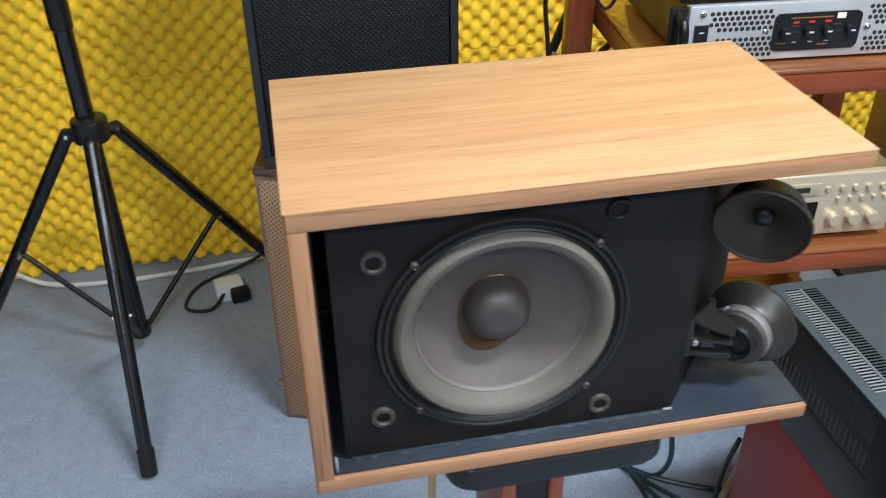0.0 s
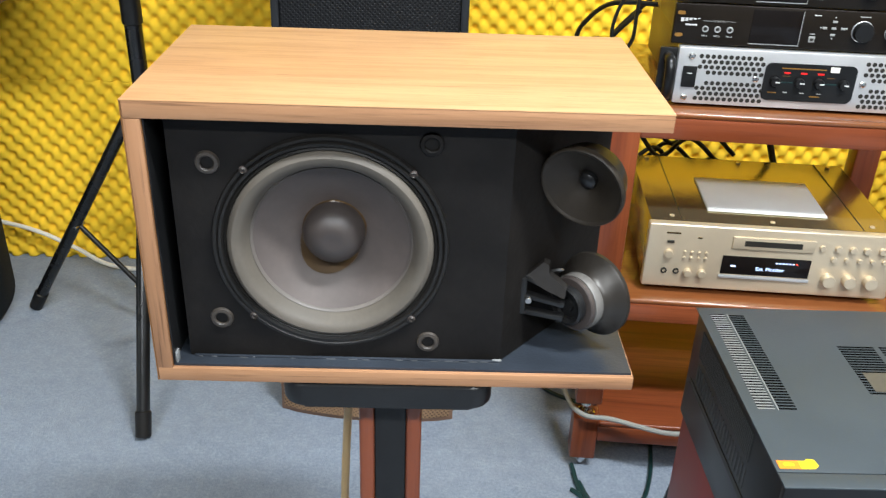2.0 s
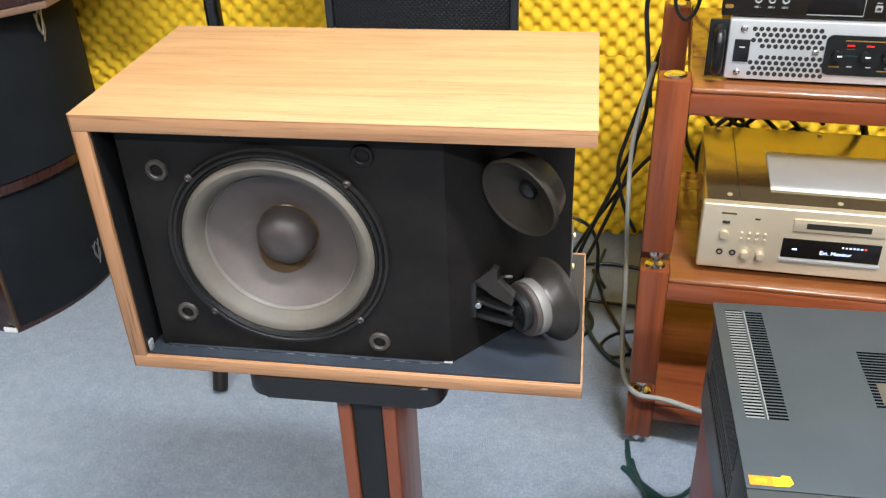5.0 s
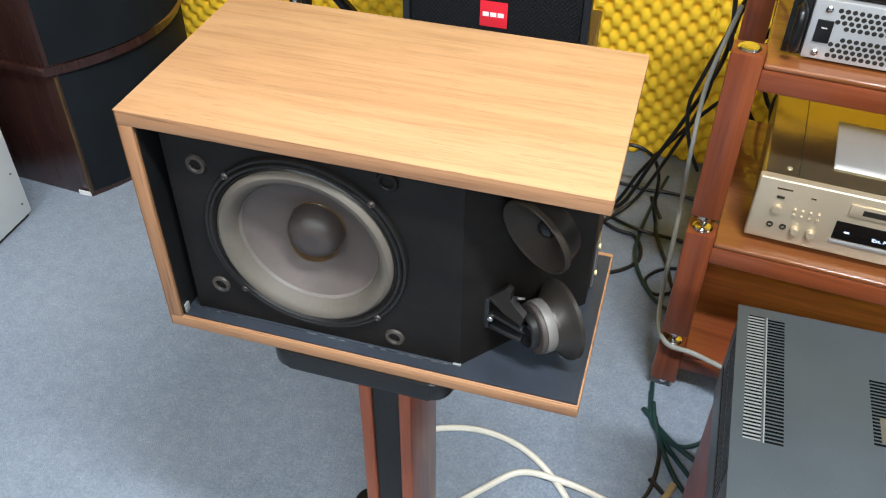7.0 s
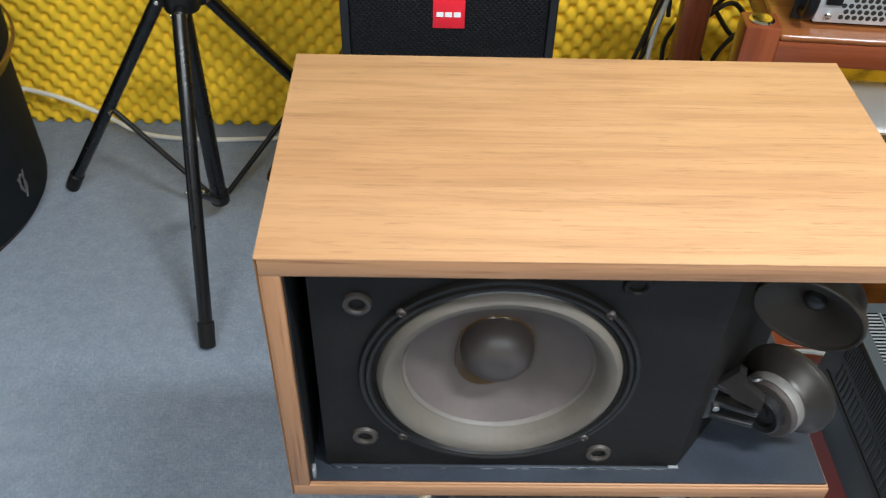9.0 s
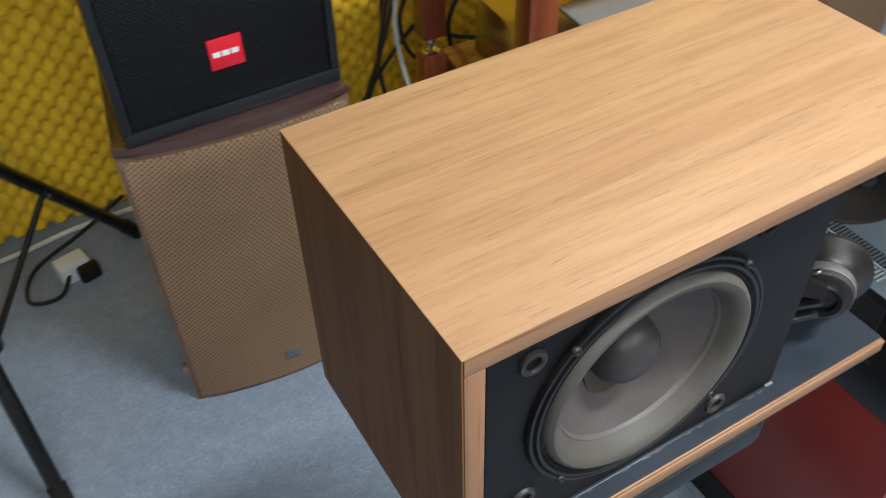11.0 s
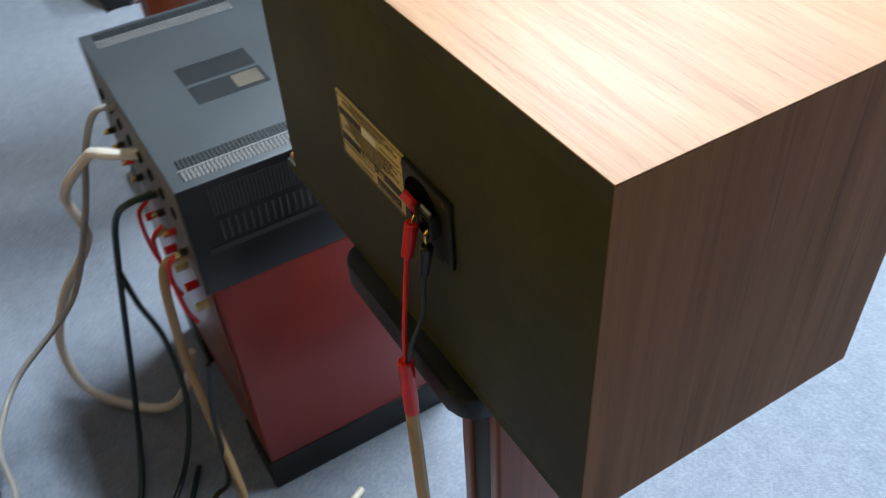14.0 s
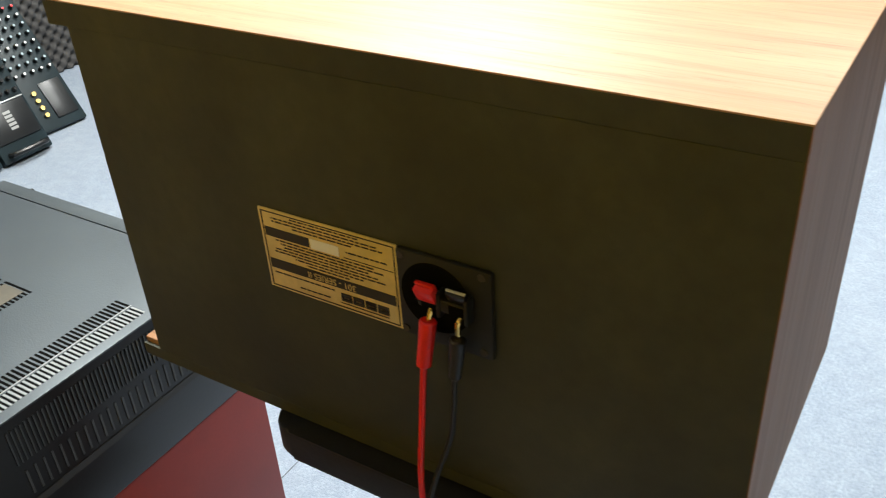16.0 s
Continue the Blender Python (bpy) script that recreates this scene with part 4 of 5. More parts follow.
shell = part("chassis", box(0.004, 0.012, MZ0, MW - 0.004, MD, MZ1 - 0.012, 0.002), M_PLASTIC, mixer, "black side walls")
top = part("lid", box(0, 0.022, MZ1 - 0.0118, MW, MD + 0.002, MZ1 - 0.0095, 0.0008), M_GREY_LID, mixer, "grey-green steel lid with rows of slots")
part("lid_front_strip", box(0, 0.0, MZ1 - 0.0118, MW, 0.0205, MZ1 - 0.0095, 0.0008), M_GREY_LID, mixer)
LZ = MZ1 - 0.0094
slot_mesh = box(-0.5, -0.5, 0, 0.5, 0.5, 0.0003)
slot_data = bpy.data.meshes.new("slot")
slot_mesh.to_mesh(slot_data)
slot_mesh.free()
slot_data.materials.append(M_HOLE)
# louvres are flat; the light raised fins catch is put into the pale grey
glint_data = slot_data.copy()
glint_data.materials[0] = plain("louvre_glint_grey", (0.30, 0.31, 0.31), 0.4, 0.35)


def slot(data, name, x, y, sx, sy, parent):
    ob = new(name, data)
    ob.parent = parent
    ob.matrix_basis = Matrix.Translation((x, y, LZ)) @ Matrix.Diagonal((sx, sy, 1, 1))


for base in (0.0, 0.348):
    for k in range(38):
        y = 0.122 + 0.0051 * k
        slot(slot_data, "slot", base + 0.046, y, 0.020, 0.0026, top)
        slot(glint_data, "louvre", base + 0.0225, y, 0.019, 0.0019, top)
        slot(slot_data, "slot", base + 0.0225, y + 0.0025, 0.019, 0.0016, top)
    slot(glint_data, "louvre_edge", base + 0.0352, 0.217, 0.0014, 0.195, top)
part("inner_coil", box(0.158, 0.156, LZ - 0.0001, 0.190, 0.192, LZ + 0.0005), M_COIL, top, "pale tan coil behind the slots")
for x0, x1, y0, n in ((0.150, 0.194, 0.153, 19), (0.201, 0.247, 0.153, 19)):
    for k in range(n):
        slot(slot_data, "slot", (x0 + x1) / 2, y0 + 0.0051 * k, x1 - x0, 0.0027, top)
sticker = part("sticker", box(0.004, 0.026, LZ, 0.026, 0.038, LZ + 0.0004), M_ORANGE, top, "orange and yellow sticker")
part("tab", prism([(0.0262, 0.026), (0.040, 0.0265), (0.045, 0.031), (0.043, 0.040), (0.036, 0.041), (0.033, 0.0375), (0.0262, 0.038)], LZ, LZ + 0.0004), M_YELLOW, top)
part("print_bar", box(0.010, 0.030, LZ + 0.0005, 0.020, 0.034, LZ + 0.0007), M_YELLOW, sticker)
for k in range(44):
    part("side_rib", box(0.0026, 0.095 + 0.0046 * k, MZ0 + 0.112, 0.0042, 0.0968 + 0.0046 * k, MZ0 + 0.150), M_SLIT, shell)
# lower slots are paler: the light on them is put into their grey
for k in range(22):
    part("side_slot", box(0.0030, 0.095 + 0.0092 * k, MZ0 + 0.074, 0.0042, 0.0974 + 0.0092 * k, MZ0 + 0.102), M_LIT_SLIT, shell)
part("side_recess", box(0.0030, 0.085, MZ0 + 0.060, 0.0040, 0.31, MZ0 + 0.068), M_INK, shell)
panel = part("front_panel", box(0.003, 0.004, MZ0, MW - 0.003, 0.0118, MZ1 - 0.0125, 0.001), M_PLASTIC, mixer, "black control panel")
part("panel_line", box(0.03, 0.0032, MZ0 + 0.140, MW - 0.03, 0.0039, MZ0 + 0.1415), M_GREYPRINT, panel)
part("panel_line", box(0.03, 0.0032, MZ0 + 0.020, 0.0315, 0.0039, MZ0 + 0.140), M_GREYPRINT, panel)
for k in range(9):
    x = 0.050 + 0.039 * k
    for r, z in enumerate((0.120, 0.090, 0.060, 0.032)):
        kb = knob(panel, x, MZ0 + z, 0.0085, 0.017, 0.004, M_PLASTIC, 18)
        part("pointer", box(x - 0.002, -0.0145, MZ0 + z, x + 0.002, -0.0132, MZ0 + z + 0.0085), (M_RED, M_GREYPRINT, M_GREYPRINT, M_ORANGE)[(k + r) % 4], kb)
    part("print_bar", box(x - 0.009, 0.0032, MZ0 + 0.1335, x + 0.009, 0.0039, MZ0 + 0.1355), M_GREYPRINT, panel)
part("key", box(0.061, -0.002, MZ0 + 0.108, 0.072, 0.004, MZ0 + 0.118, 0.001), M_WHITE, panel)
part("led", box(0.385, 0.0025, MZ0 + 0.125, 0.392, 0.0038, MZ0 + 0.129), M_GREEN_LED, panel)
part("red_label", box(0.012, 0.0022, MZ0 + 0.045, 0.024, 0.0038, MZ0 + 0.100), M_ORANGE, panel)
part("white_label", box(0.10, 0.0022, MZ0 + 0.004, 0.20, 0.0038, MZ0 + 0.014), M_WHITE, panel)
for x in (0.006, MW - 0.006):
    part("handle", tube([(x, 0.005, MZ0 + 0.014), (x, -0.022, MZ0 + 0.015), (x, -0.030, MZ0 + 0.022), (x, -0.030, MZ0 + 0.125), (x, -0.022, MZ0 + 0.132), (x, 0.005, MZ0 + 0.133)], 0.0045, 10, 5), M_PLASTIC, mixer, "black bar handle")
rear = part("rear_panel", box(0.006, MD + 0.0002, MZ0, MW - 0.006, MD + 0.0022, MZ1 - 0.0125), plain("grey_rear_plate", (0.12, 0.11, 0.09), 0.5, 0.3), mixer, "grey rear panel with terminals")
for k in range(8):
    x = 0.045 + 0.044 * k
    post = part("binding_post", rod((x, MD + 0.002, MZ0 + 0.045), (x, MD + 0.012, MZ0 + 0.045), 0.005), M_RED if k % 4 == 1 else M_INK, rear)
    part("post_tip", rod((x, MD + 0.012, MZ0 + 0.045), (x, MD + 0.018, MZ0 + 0.045), 0.004), M_GOLD, post)
    part("socket", lathe([(0.008, 0), (0.008, 0.004), (0.005, 0.004), (0.0045, 0.002), (0, 0.002)], pose(x, MD + 0.002, MZ0 + 0.105, -90), 18), M_PLASTIC, rear)
for k in range(6):
    x = 0.075 + 0.044 * k
    post = part("binding_post", rod((x, 0.3216, 0.36), (x, 0.339, 0.36), 0.006), M_RED if k % 2 else M_BRASS, term)

# ---- black stage loudspeaker standing on a tan grille loudspeaker ----
TAN = pose(0.126, 0.840, 0, 0, 0, -4.0)


def bowed(w, d, bow, n=12):
    """Plan of a cabinet w wide whose front bows out by bow."""
    pts = [(-w / 2 + w * k / n, -bow * (1 - (2 * k / n - 1) ** 2)) for k in range(n + 1)]
    return pts + [(w / 2 * 0.82, d), (-w / 2 * 0.82, d)]


tan = thing("grille_loudspeaker", TAN, "tall tan loudspeaker with a bowed woven grille, standing on the carpet", "loudspeaker")
part("cabinet", prism(bowed(0.362, 0.30, 0.022), 0, 0.545, 0.004), M_CANE_EDGE, tan, "brown wooden carcass")
part("top_board", prism([(x * 1.01, y - 0.006 if y < 0.1 else y) for x, y in bowed(0.362, 0.30, 0.022)], 0.5455, 0.5605, 0.006), plain("dark_brown_top", (0.07, 0.036, 0.030), 0.22, vary=0.15), tan, "dark brown rounded top board")
part("grille", prism([(x * 0.965, y - 0.006) for x, y in bowed(0.362, 0.012, 0.022)], 0.012, 0.535, 0.003), M_CANE, tan, "tan woven grille")
part("badge", box(-0.012, -0.0315, 0.052, 0.016, -0.0275, 0.070, 0.001), M_STEEL, tan, "small worn metal badge")
part("foot_block", box(-0.19, 0.0, 0.07, -0.179, 0.016, 0.090, 0.002), M_CANE_EDGE, tan)
for x in (-0.17, 0.17):
    part("foot", rod((x * 0.9, 0.06, 0.0), (x * 0.9, 0.06, 0.002), 0.012), M_RUBBER, tan)
for piece in tan.children:
    for v in piece.data.vertices:
        v.co.y += 0.045 * v.co.z
pa = thing("stage_loudspeaker", pose(0.136, 0.866, 0.5610), "black stage loudspeaker with metal grille and red badge", "loudspeaker")
PW, PH = 0.338, 0.632
part("cabinet", prism([(-PW / 2, 0.012), (PW / 2, 0.012), (PW / 2 - 0.004, 0.06), (PW / 2 - 0.05, 0.25), (-PW / 2 + 0.05, 0.25), (-PW / 2 + 0.004, 0.06)], 0, PH, 0.006), M_BLACK, pa)
frame_bm = box(-PW / 2, -0.004, 0.0, PW / 2, 0.0118, 0.022, 0.003)
box(-PW / 2, -0.004, PH - 0.022, PW / 2, 0.0118, PH, 0.003, bm=frame_bm)
for x in (-PW / 2, PW / 2 - 0.014):
    box(x, -0.004, 0.0225, x + 0.014, 0.0118, PH - 0.0225, 0.003, bm=frame_bm)
part("front_frame", frame_bm, plain("slate_black_paint", (0.013, 0.014, 0.016), 0.4, vary=0.15), pa)
part("grille", box(-PW / 2 + 0.0142, -0.001, 0.0225, PW / 2 - 0.0142, 0.0115, PH - 0.0225, 0.004), M_PA_GRILLE, pa, "black perforated metal grille")
badge = part("badge", box(-0.025, -0.0035, 0.0805, 0.025, -0.0012, 0.1285, 0.001), plain("red_badge", (0.70, 0.015, 0.03), 0.35, vary=0.04), pa, "red badge with a pale bar")
for k in range(3):
    part("letter_bar", box(-0.0195 + 0.0135 * k, -0.0042, 0.1005, -0.0085 + 0.0135 * k, -0.0036, 0.1085), M_WHITE, badge)

# ---- tripod stand ----
tri = thing("tripod_stand", pose(-0.352, 1.125, 0), "black tubular tripod speaker stand in front of the yellow foam", "tripod stand")
part("pole", rod((0, 0, 0.055), (-0.008, 0.012, 0.80), 0.0175), M_GLOSS_TUBE, tri, "lower pole")
part("upper_pole", rod((-0.008, 0.012, 0.795), (-0.010, 0.015, 1.035), 0.0145), M_GLOSS_TUBE, tri)
clamp = part("pole_collar", rod((-0.0075, 0.011, 0.740), (-0.0085, 0.0125, 0.850), 0.0205, bevel=0.002), M_PLASTIC, tri, "plastic clamp collar")
part("collar_band", rod((-0.0083, 0.0122, 0.815), (-0.0085, 0.0125, 0.832), 0.0212), M_CHAMPAGNE, clamp, "pale metal band")
part("clamp_knob", rod((-0.028, 0.006, 0.823), (-0.046, 0.0, 0.823), 0.008), M_GLUE, clamp)
hubp = part("hub", prism([(0.034 * math.cos(radians(a)), 0.034 * math.sin(radians(a))) for a in range(0, 360, 15)], 0.525, 0.572, 0.006), M_PLASTIC, tri, "moulded leg hub")
low_hub = part("brace_hub", prism([(0.022 * math.cos(radians(a)), 0.022 * math.sin(radians(a))) for a in range(0, 360, 20)], 0.055, 0.085, 0.004), M_PLASTIC, tri)
for fx, fy in ((0.035, -0.380), (-0.369, 0.102), (0.335, 0.235)):
    d = Vector((fx, fy, 0)).normalized()
    box_lug = rod(d * 0.028 + Vector((0, 0, 0.535)), d * 0.056 + Vector((0, 0, 0.535)), 0.013)
    lug = part("lug", box_lug, M_PLASTIC, hubp)
    s = Vector((-d.y, d.x, 0))
    part("bolt", rod(d * 0.046 + s * 0.014 + Vector((0, 0, 0.535)), d * 0.046 - s * 0.016 + Vector((0, 0, 0.535)), 0.0045, seg=12), M_CHROME, lug)
    leg = part("leg", rod(d * 0.046 + Vector((0, 0, 0.540)), Vector((fx * 0.985, fy * 0.985, 0.018)), 0.0135), M_GLOSS_TUBE, tri, "round leg tube")
    part("rubber_foot", rod(Vector((fx * 0.93, fy * 0.93, 0.052)), Vector((fx, fy, 0.006)), 0.0165, 0.0155), M_RUBBER, leg)
    mid = Vector((fx * 0.56, fy * 0.56, 0.258))
    part("brace", rod(d * 0.020 + Vector((0, 0, 0.070)), mid, 0.006), M_RUBBER, tri)
    part("brace_bolt", rod(mid + s * 0.018, mid - s * 0.018, 0.004, seg=12), M_CHROME, leg)

# unseen box over the tripod, added to throw a shadow on the foam
shadow_box = thing("stage_loudspeaker", pose(-0.36, 1.10, 1.00, 0, 0, 4), "small black box added out of view over the tripod to shade the foam", "loudspeaker")
part("cabinet", prism([(-0.11, -0.10), (0.11, -0.10), (0.085, 0.10), (-0.085, 0.10)], 0, 0.20, 0.008), M_BLACK, shadow_box)
part("grille", box(-0.10, -0.110, 0.015, 0.10, -0.1005, 0.185, 0.004), M_PA_GRILLE, shadow_box)

# ---- dark floor loudspeakers and white cabinet ----


def curved(x0, y0, x1, y1, bulge, n=16):
    """Plan points from one corner to the other with a bulge to the right."""
    a, b = Vector((x0, y0)), Vector((x1, y1))
    nrm = Vector((b.y - a.y, a.x - b.x)).normalized()
    return [tuple(a.lerp(b, k / n) + nrm * bulge * (1 - (2 * k / n - 1) ** 2)) for k in range(n + 1)]


low = thing("floor_loudspeaker", pose(0, 0, 0), "large dark mahogany floor loudspeaker with curved black cloth front", "loudspeaker")
part("cabinet", prism([(-1.36, 0.93), (-0.882, 0.897), *curved(-0.882, 0.897, -0.86, 1.40, 0.088), (-1.36, 1.42)], 0, 0.352, 0.004), M_MAHOGANY, low, "dark mahogany body")
part("cloth", prism([*curved(-0.874, 0.903, -0.852, 1.398, 0.090), *curved(-0.880, 0.905, -0.858, 1.396, 0.088)[::-1]], 0.016, 0.349, 0.001), M_DARK_CLOTH, low, "blue-black speaker cloth")
part("edge_strip", box(-0.884, 0.8935, 0.012, -0.877, 0.9005, 0.345, 0.002), M_GLUE, low)
part("tag", box(-0.915, 0.892, 0.004, -0.882, 0.8955, 0.016), M_WHITE, low, "small white tag at the foot")
up = thing("floor_loudspeaker", pose(0, 0, 0.3525), "dark floor loudspeaker with bulging cloth front, stacked on another", "loudspeaker")
part("cabinet", prism([(-1.40, 0.90), (-0.885, 0.882), *curved(-0.885, 0.882, -0.862, 1.42, 0.112), (-1.40, 1.42)], 0.022, 0.385, 0.004), M_MAHOGANY, up, "dark mahogany body")
part("cloth", prism([*curved(-0.876, 0.888, -0.853, 1.414, 0.116), *curved(-0.882, 0.890, -0.859, 1.412, 0.112)[::-1]], 0.026, 0.382, 0.001), M_DARK_CLOTH, up, "blue-black speaker cloth")
part("trim", prism([(-1.40, 0.895), (-0.886, 0.876), *curved(-0.886, 0.876, -0.862, 1.425, 0.122), (-1.40, 1.425)], 0.0, 0.0215, 0.006), M_MAHOGANY, up)
part("gold_line", prism([*curved(-0.872, 0.95, -0.850, 1.424, 0.117), *curved(-0.876, 0.95, -0.854, 1.424, 0.112)[::-1]], 0.0222, 0.0262), M_TRIM_GOLD, up, "thin gold line")
boxy = thing("loudspeaker_box", pose(0, 0, 0.738), "dark brown loudspeaker box on top of the curved one", "loudspeaker")
part("cabinet", prism([(-1.40, 0.86), (-0.84, 0.86), (-0.68, 1.05), (-0.68, 1.37), (-0.84, 1.43), (-1.40, 1.43)], 0.016, 0.42, 0.006), M_MAHOGANY, boxy, "dark brown veneered body")
part("plinth", prism([(-1.40, 0.864), (-0.842, 0.864), (-0.684, 1.052), (-0.684, 1.368), (-0.842, 1.426), (-1.40, 1.426)], 0.0, 0.0158, 0.003), M_CANE_EDGE, boxy, "brown base strip")
part("grille", prism([(-0.8375, 0.8705), (-0.6905, 1.0455), (-0.6875, 1.0430), (-0.8345, 0.8680)], 0.035, 0.405, 0.001), M_DARK_CLOTH, boxy, "dark cloth grille")


def scribble(parent, x, y, z, h, yaw):
    b = tube([(0, 0, 0), (0.012, 0, 0.4 * h), (0.002, 0, 0.9 * h), (-0.010, 0, 0.5 * h), (0.004, 0, 0.1 * h)], 0.0019, 6, 5)
    tube([(-0.012, 0.0, 0.85 * h), (0.0, 0, 0.2 * h), (0.014, 0, 0.95 * h)], 0.0019, 6, 5, b)
    part("emblem", b, M_STEEL, parent, "thin metal emblem", pose(x, y, z, 0, 0, yaw))


scribble(low, -0.7745, 1.125, 0.062, 0.068, 86)
scribble(up, -0.748, 1.11, 0.295, 0.075, 86)
cup = thing("white_cabinet", pose(-1.28, 0.50, 0), "white enamelled cabinet standing on the carpet", "cabinet")
part("body", box(-0.30, -0.30, 0.012, 0.30, 0.293, 0.50, 0.004), M_WHITE_PAINT, cup)
part("plinth", box(-0.292, -0.295, 0, 0.292, 0.285, 0.0118), M_INK, cup)
for k in range(3):
    part("rivet", rod((0.2995, 0.27, 0.05 + 0.09 * k), (0.3025, 0.27, 0.05 + 0.09 * k), 0.003, seg=10), M_STEEL, cup)

# ---- row of small mixing desks along the far wall ----


def small_desk(m, label, light=False):
    d = thing("mixing_desk", m, label, "mixing desk", "row of mixing desks")
    body_m = M_DESK
    part("case", box(0, -0.082, 0.0, 0.075, 0.082, 0.40, 0.006), body_m, d)
    fr = part("lower_panel", box(-0.006, -0.072, 0.055, -0.0004, 0.072, 0.165, 0.003), M_CABLE_BLACK, d)
    for k in range(5):
        part("print_bar", box(-0.0068, -0.012, 0.085 + 0.012 * k, -0.0062, 0.012, 0.093 + 0.012 * k), M_DULLPRINT, fr)
    part("panel_edge", box(-0.008, -0.074, 0.166, -0.0004, 0.074, 0.170, 0.001), M_SILVER, d)
    part("grip", tube([(0.0, -0.055, 0.022), (-0.030, -0.048, 0.018), (-0.030, 0.048, 0.018), (0.0, 0.055, 0.022)], 0.008, 8, 5), M_PLASTIC, d)
    rnd = random.Random(int(abs(m.translation.y) * 1000))
    for k in range(6):
        for r in range(6):
            y, z = -0.062 + 0.0245 * k, 0.190 + 0.034 * r
            if rnd.random() < 0.75:
                part("knob", rod((-0.001, y, z), (-0.016, y, z), 0.007, 0.006, seg=10), (M_PLASTIC, M_TEALKNOB, M_PLASTIC)[rnd.randrange(3)], d)
            else:
                part("print_bar", box(-0.0012, y - 0.009, z - 0.006, -0.0004, y + 0.009, z + 0.006), M_DULLPRINT, d)
    return d


for k in range(5):
    small_desk(pose(2.30 + 0.004 * (k % 2), -0.12 - 0.172 * k, 0.012, 0, 26, 2.5 * (k % 3 - 1)), "black compact mixing desk leaning back in a row on the carpet")
desk = thing("channel_mixer", pose(2.385, -0.985, 0.012, 0, 34, -3), "black channel mixer with rows of white and red knobs, leaning back", "mixer")
part("case", box(0, -0.10, 0.0, 0.07, 0.10, 0.46, 0.006), M_DESK, desk)
for k in range(6):
    for r in range(8):
        part("knob", rod((-0.001, -0.078 + 0.030 * k, 0.19 + 0.030 * r), (-0.015, -0.078 + 0.030 * k, 0.19 + 0.030 * r), 0.0070, 0.0055, seg=10), M_PLASTIC, desk)
        part("knob_cap", rod((-0.0152, -0.078 + 0.030 * k, 0.19 + 0.030 * r), (-0.0172, -0.078 + 0.030 * k, 0.19 + 0.030 * r), 0.0042, seg=8), M_RED if r == 7 else (M_TEALKNOB if r % 3 else M_WHITE), desk)
part("red_fader_strip", box(-0.006, 0.055, 0.04, -0.0004, 0.085, 0.10, 0.002), M_RED, desk)
for k in range(4):
    part("jack", rod((-0.001, 0.02, 0.05 + 0.025 * k), (-0.010, 0.02, 0.05 + 0.025 * k), 0.008, seg=12), M_GOLD, desk)
part("slot_panel", box(-0.005, -0.085, 0.03, -0.0004, -0.01, 0.15, 0.002), M_CABLE_BLACK, desk)


def carton(y, w, h, material, label, name="equipment_box"):
    c = thing(name, pose(2.32, y, 0), label, "box", "boxes on the carpet")
    part("case", box(0, -w / 2, 0.004, 0.16, w / 2, h, 0.006), material, c)
    part("panel", box(-0.004, -w / 2 + 0.02, 0.04, -0.0004, w / 2 - 0.02, h - 0.03, 0.002), M_INK if material is not M_BLACK else M_GREYPRINT, c)
    part("window", box(-0.007, -0.012, 0.06, -0.0042, 0.012, h - 0.06, 0.002), M_CHAMPAGNE, c)
    for s in (-1, 1):
        part("foot", box(0.0, s * w / 2 - 0.012 * (s > 0) - 0.0, 0, 0.02, s * w / 2 + 0.012 * (s < 0), 0.004), M_RUBBER, c)


carton(0.055, 0.075, 0.17, M_BLACK, "small black equipment box standing on the carpet")
carton(-0.030, 0.075, 0.17, M_CHAMPAGNE, "small gold-coloured equipment box standing on the carpet")

# ---- things beyond the rack ----
far = thing("grille_loudspeaker", pose(1.44, 0.80, 0, 0, 0, -4), "tan woven-grille loudspeaker standing beyond the stereo rack", "loudspeaker")
part("cabinet", box(-0.155, 0.02, 0.02, 0.155, 0.30, 0.62, 0.004), M_CANE_EDGE, far)
part("grille", box(-0.150, 0.004, 0.03, 0.150, 0.0195, 0.61, 0.004), M_CANE, far, "tan woven grille")
part("plinth", box(-0.150, 0.012, 0, 0.150, 0.29, 0.0195), M_BLACK, far)
blk = thing("floor_monitor", pose(2.50, 0.60, 0), "large black loudspeaker cabinet low on the carpet", "loudspeaker")
part("cabinet", box(-0.14, -0.17, 0, 0.3, 0.45, 0.45, 0.012), M_BLACK, blk)
part("grille", box(-0.150, -0.15, 0.03, -0.1405, 0.43, 0.42, 0.003), M_PA_GRILLE, blk)
tri2 = thing("tripod_stand", pose(2.22, 0.95, 0), "black tripod stand on the far carpet", "tripod stand")
part("pole", rod((0, 0, 0.08), (0, 0, 1.3), 0.016), M_BLACK, tri2)
for fx, fy in ((-0.175, -0.245), (0.30, 0.0), (-0.12, 0.28)):
    leg = part("leg", rod((fx * 0.08, fy * 0.08, 0.5), (fx, fy, 0.012), 0.013), M_BLACK, tri2)
    part("rubber_foot", rod((fx * 0.95, fy * 0.95, 0.03), (fx * 1.03, fy * 1.03, 0.004), 0.016), M_RUBBER, leg)

# ---- cables ----


def cable(name, pts, r, material, label):
    return whole(name, tube(pts, r, 8, 8), material, pose(0, 0, 0), label, "cable")


cable("cable", [(-1.02, 1.462, 0.15), (-0.82, 1.460, 0.105), (-0.70, 1.452, 0.055), (-0.60, 1.430, 0.014), (-0.45, 1.420, 0.006), (-0.25, 1.432, 0.006), (-0.10, 1.45, 0.006), (0.2, 1.44, 0.006)], 0.006, M_CABLE_WHITE, "cream cable lying along the foot of the foam wall")
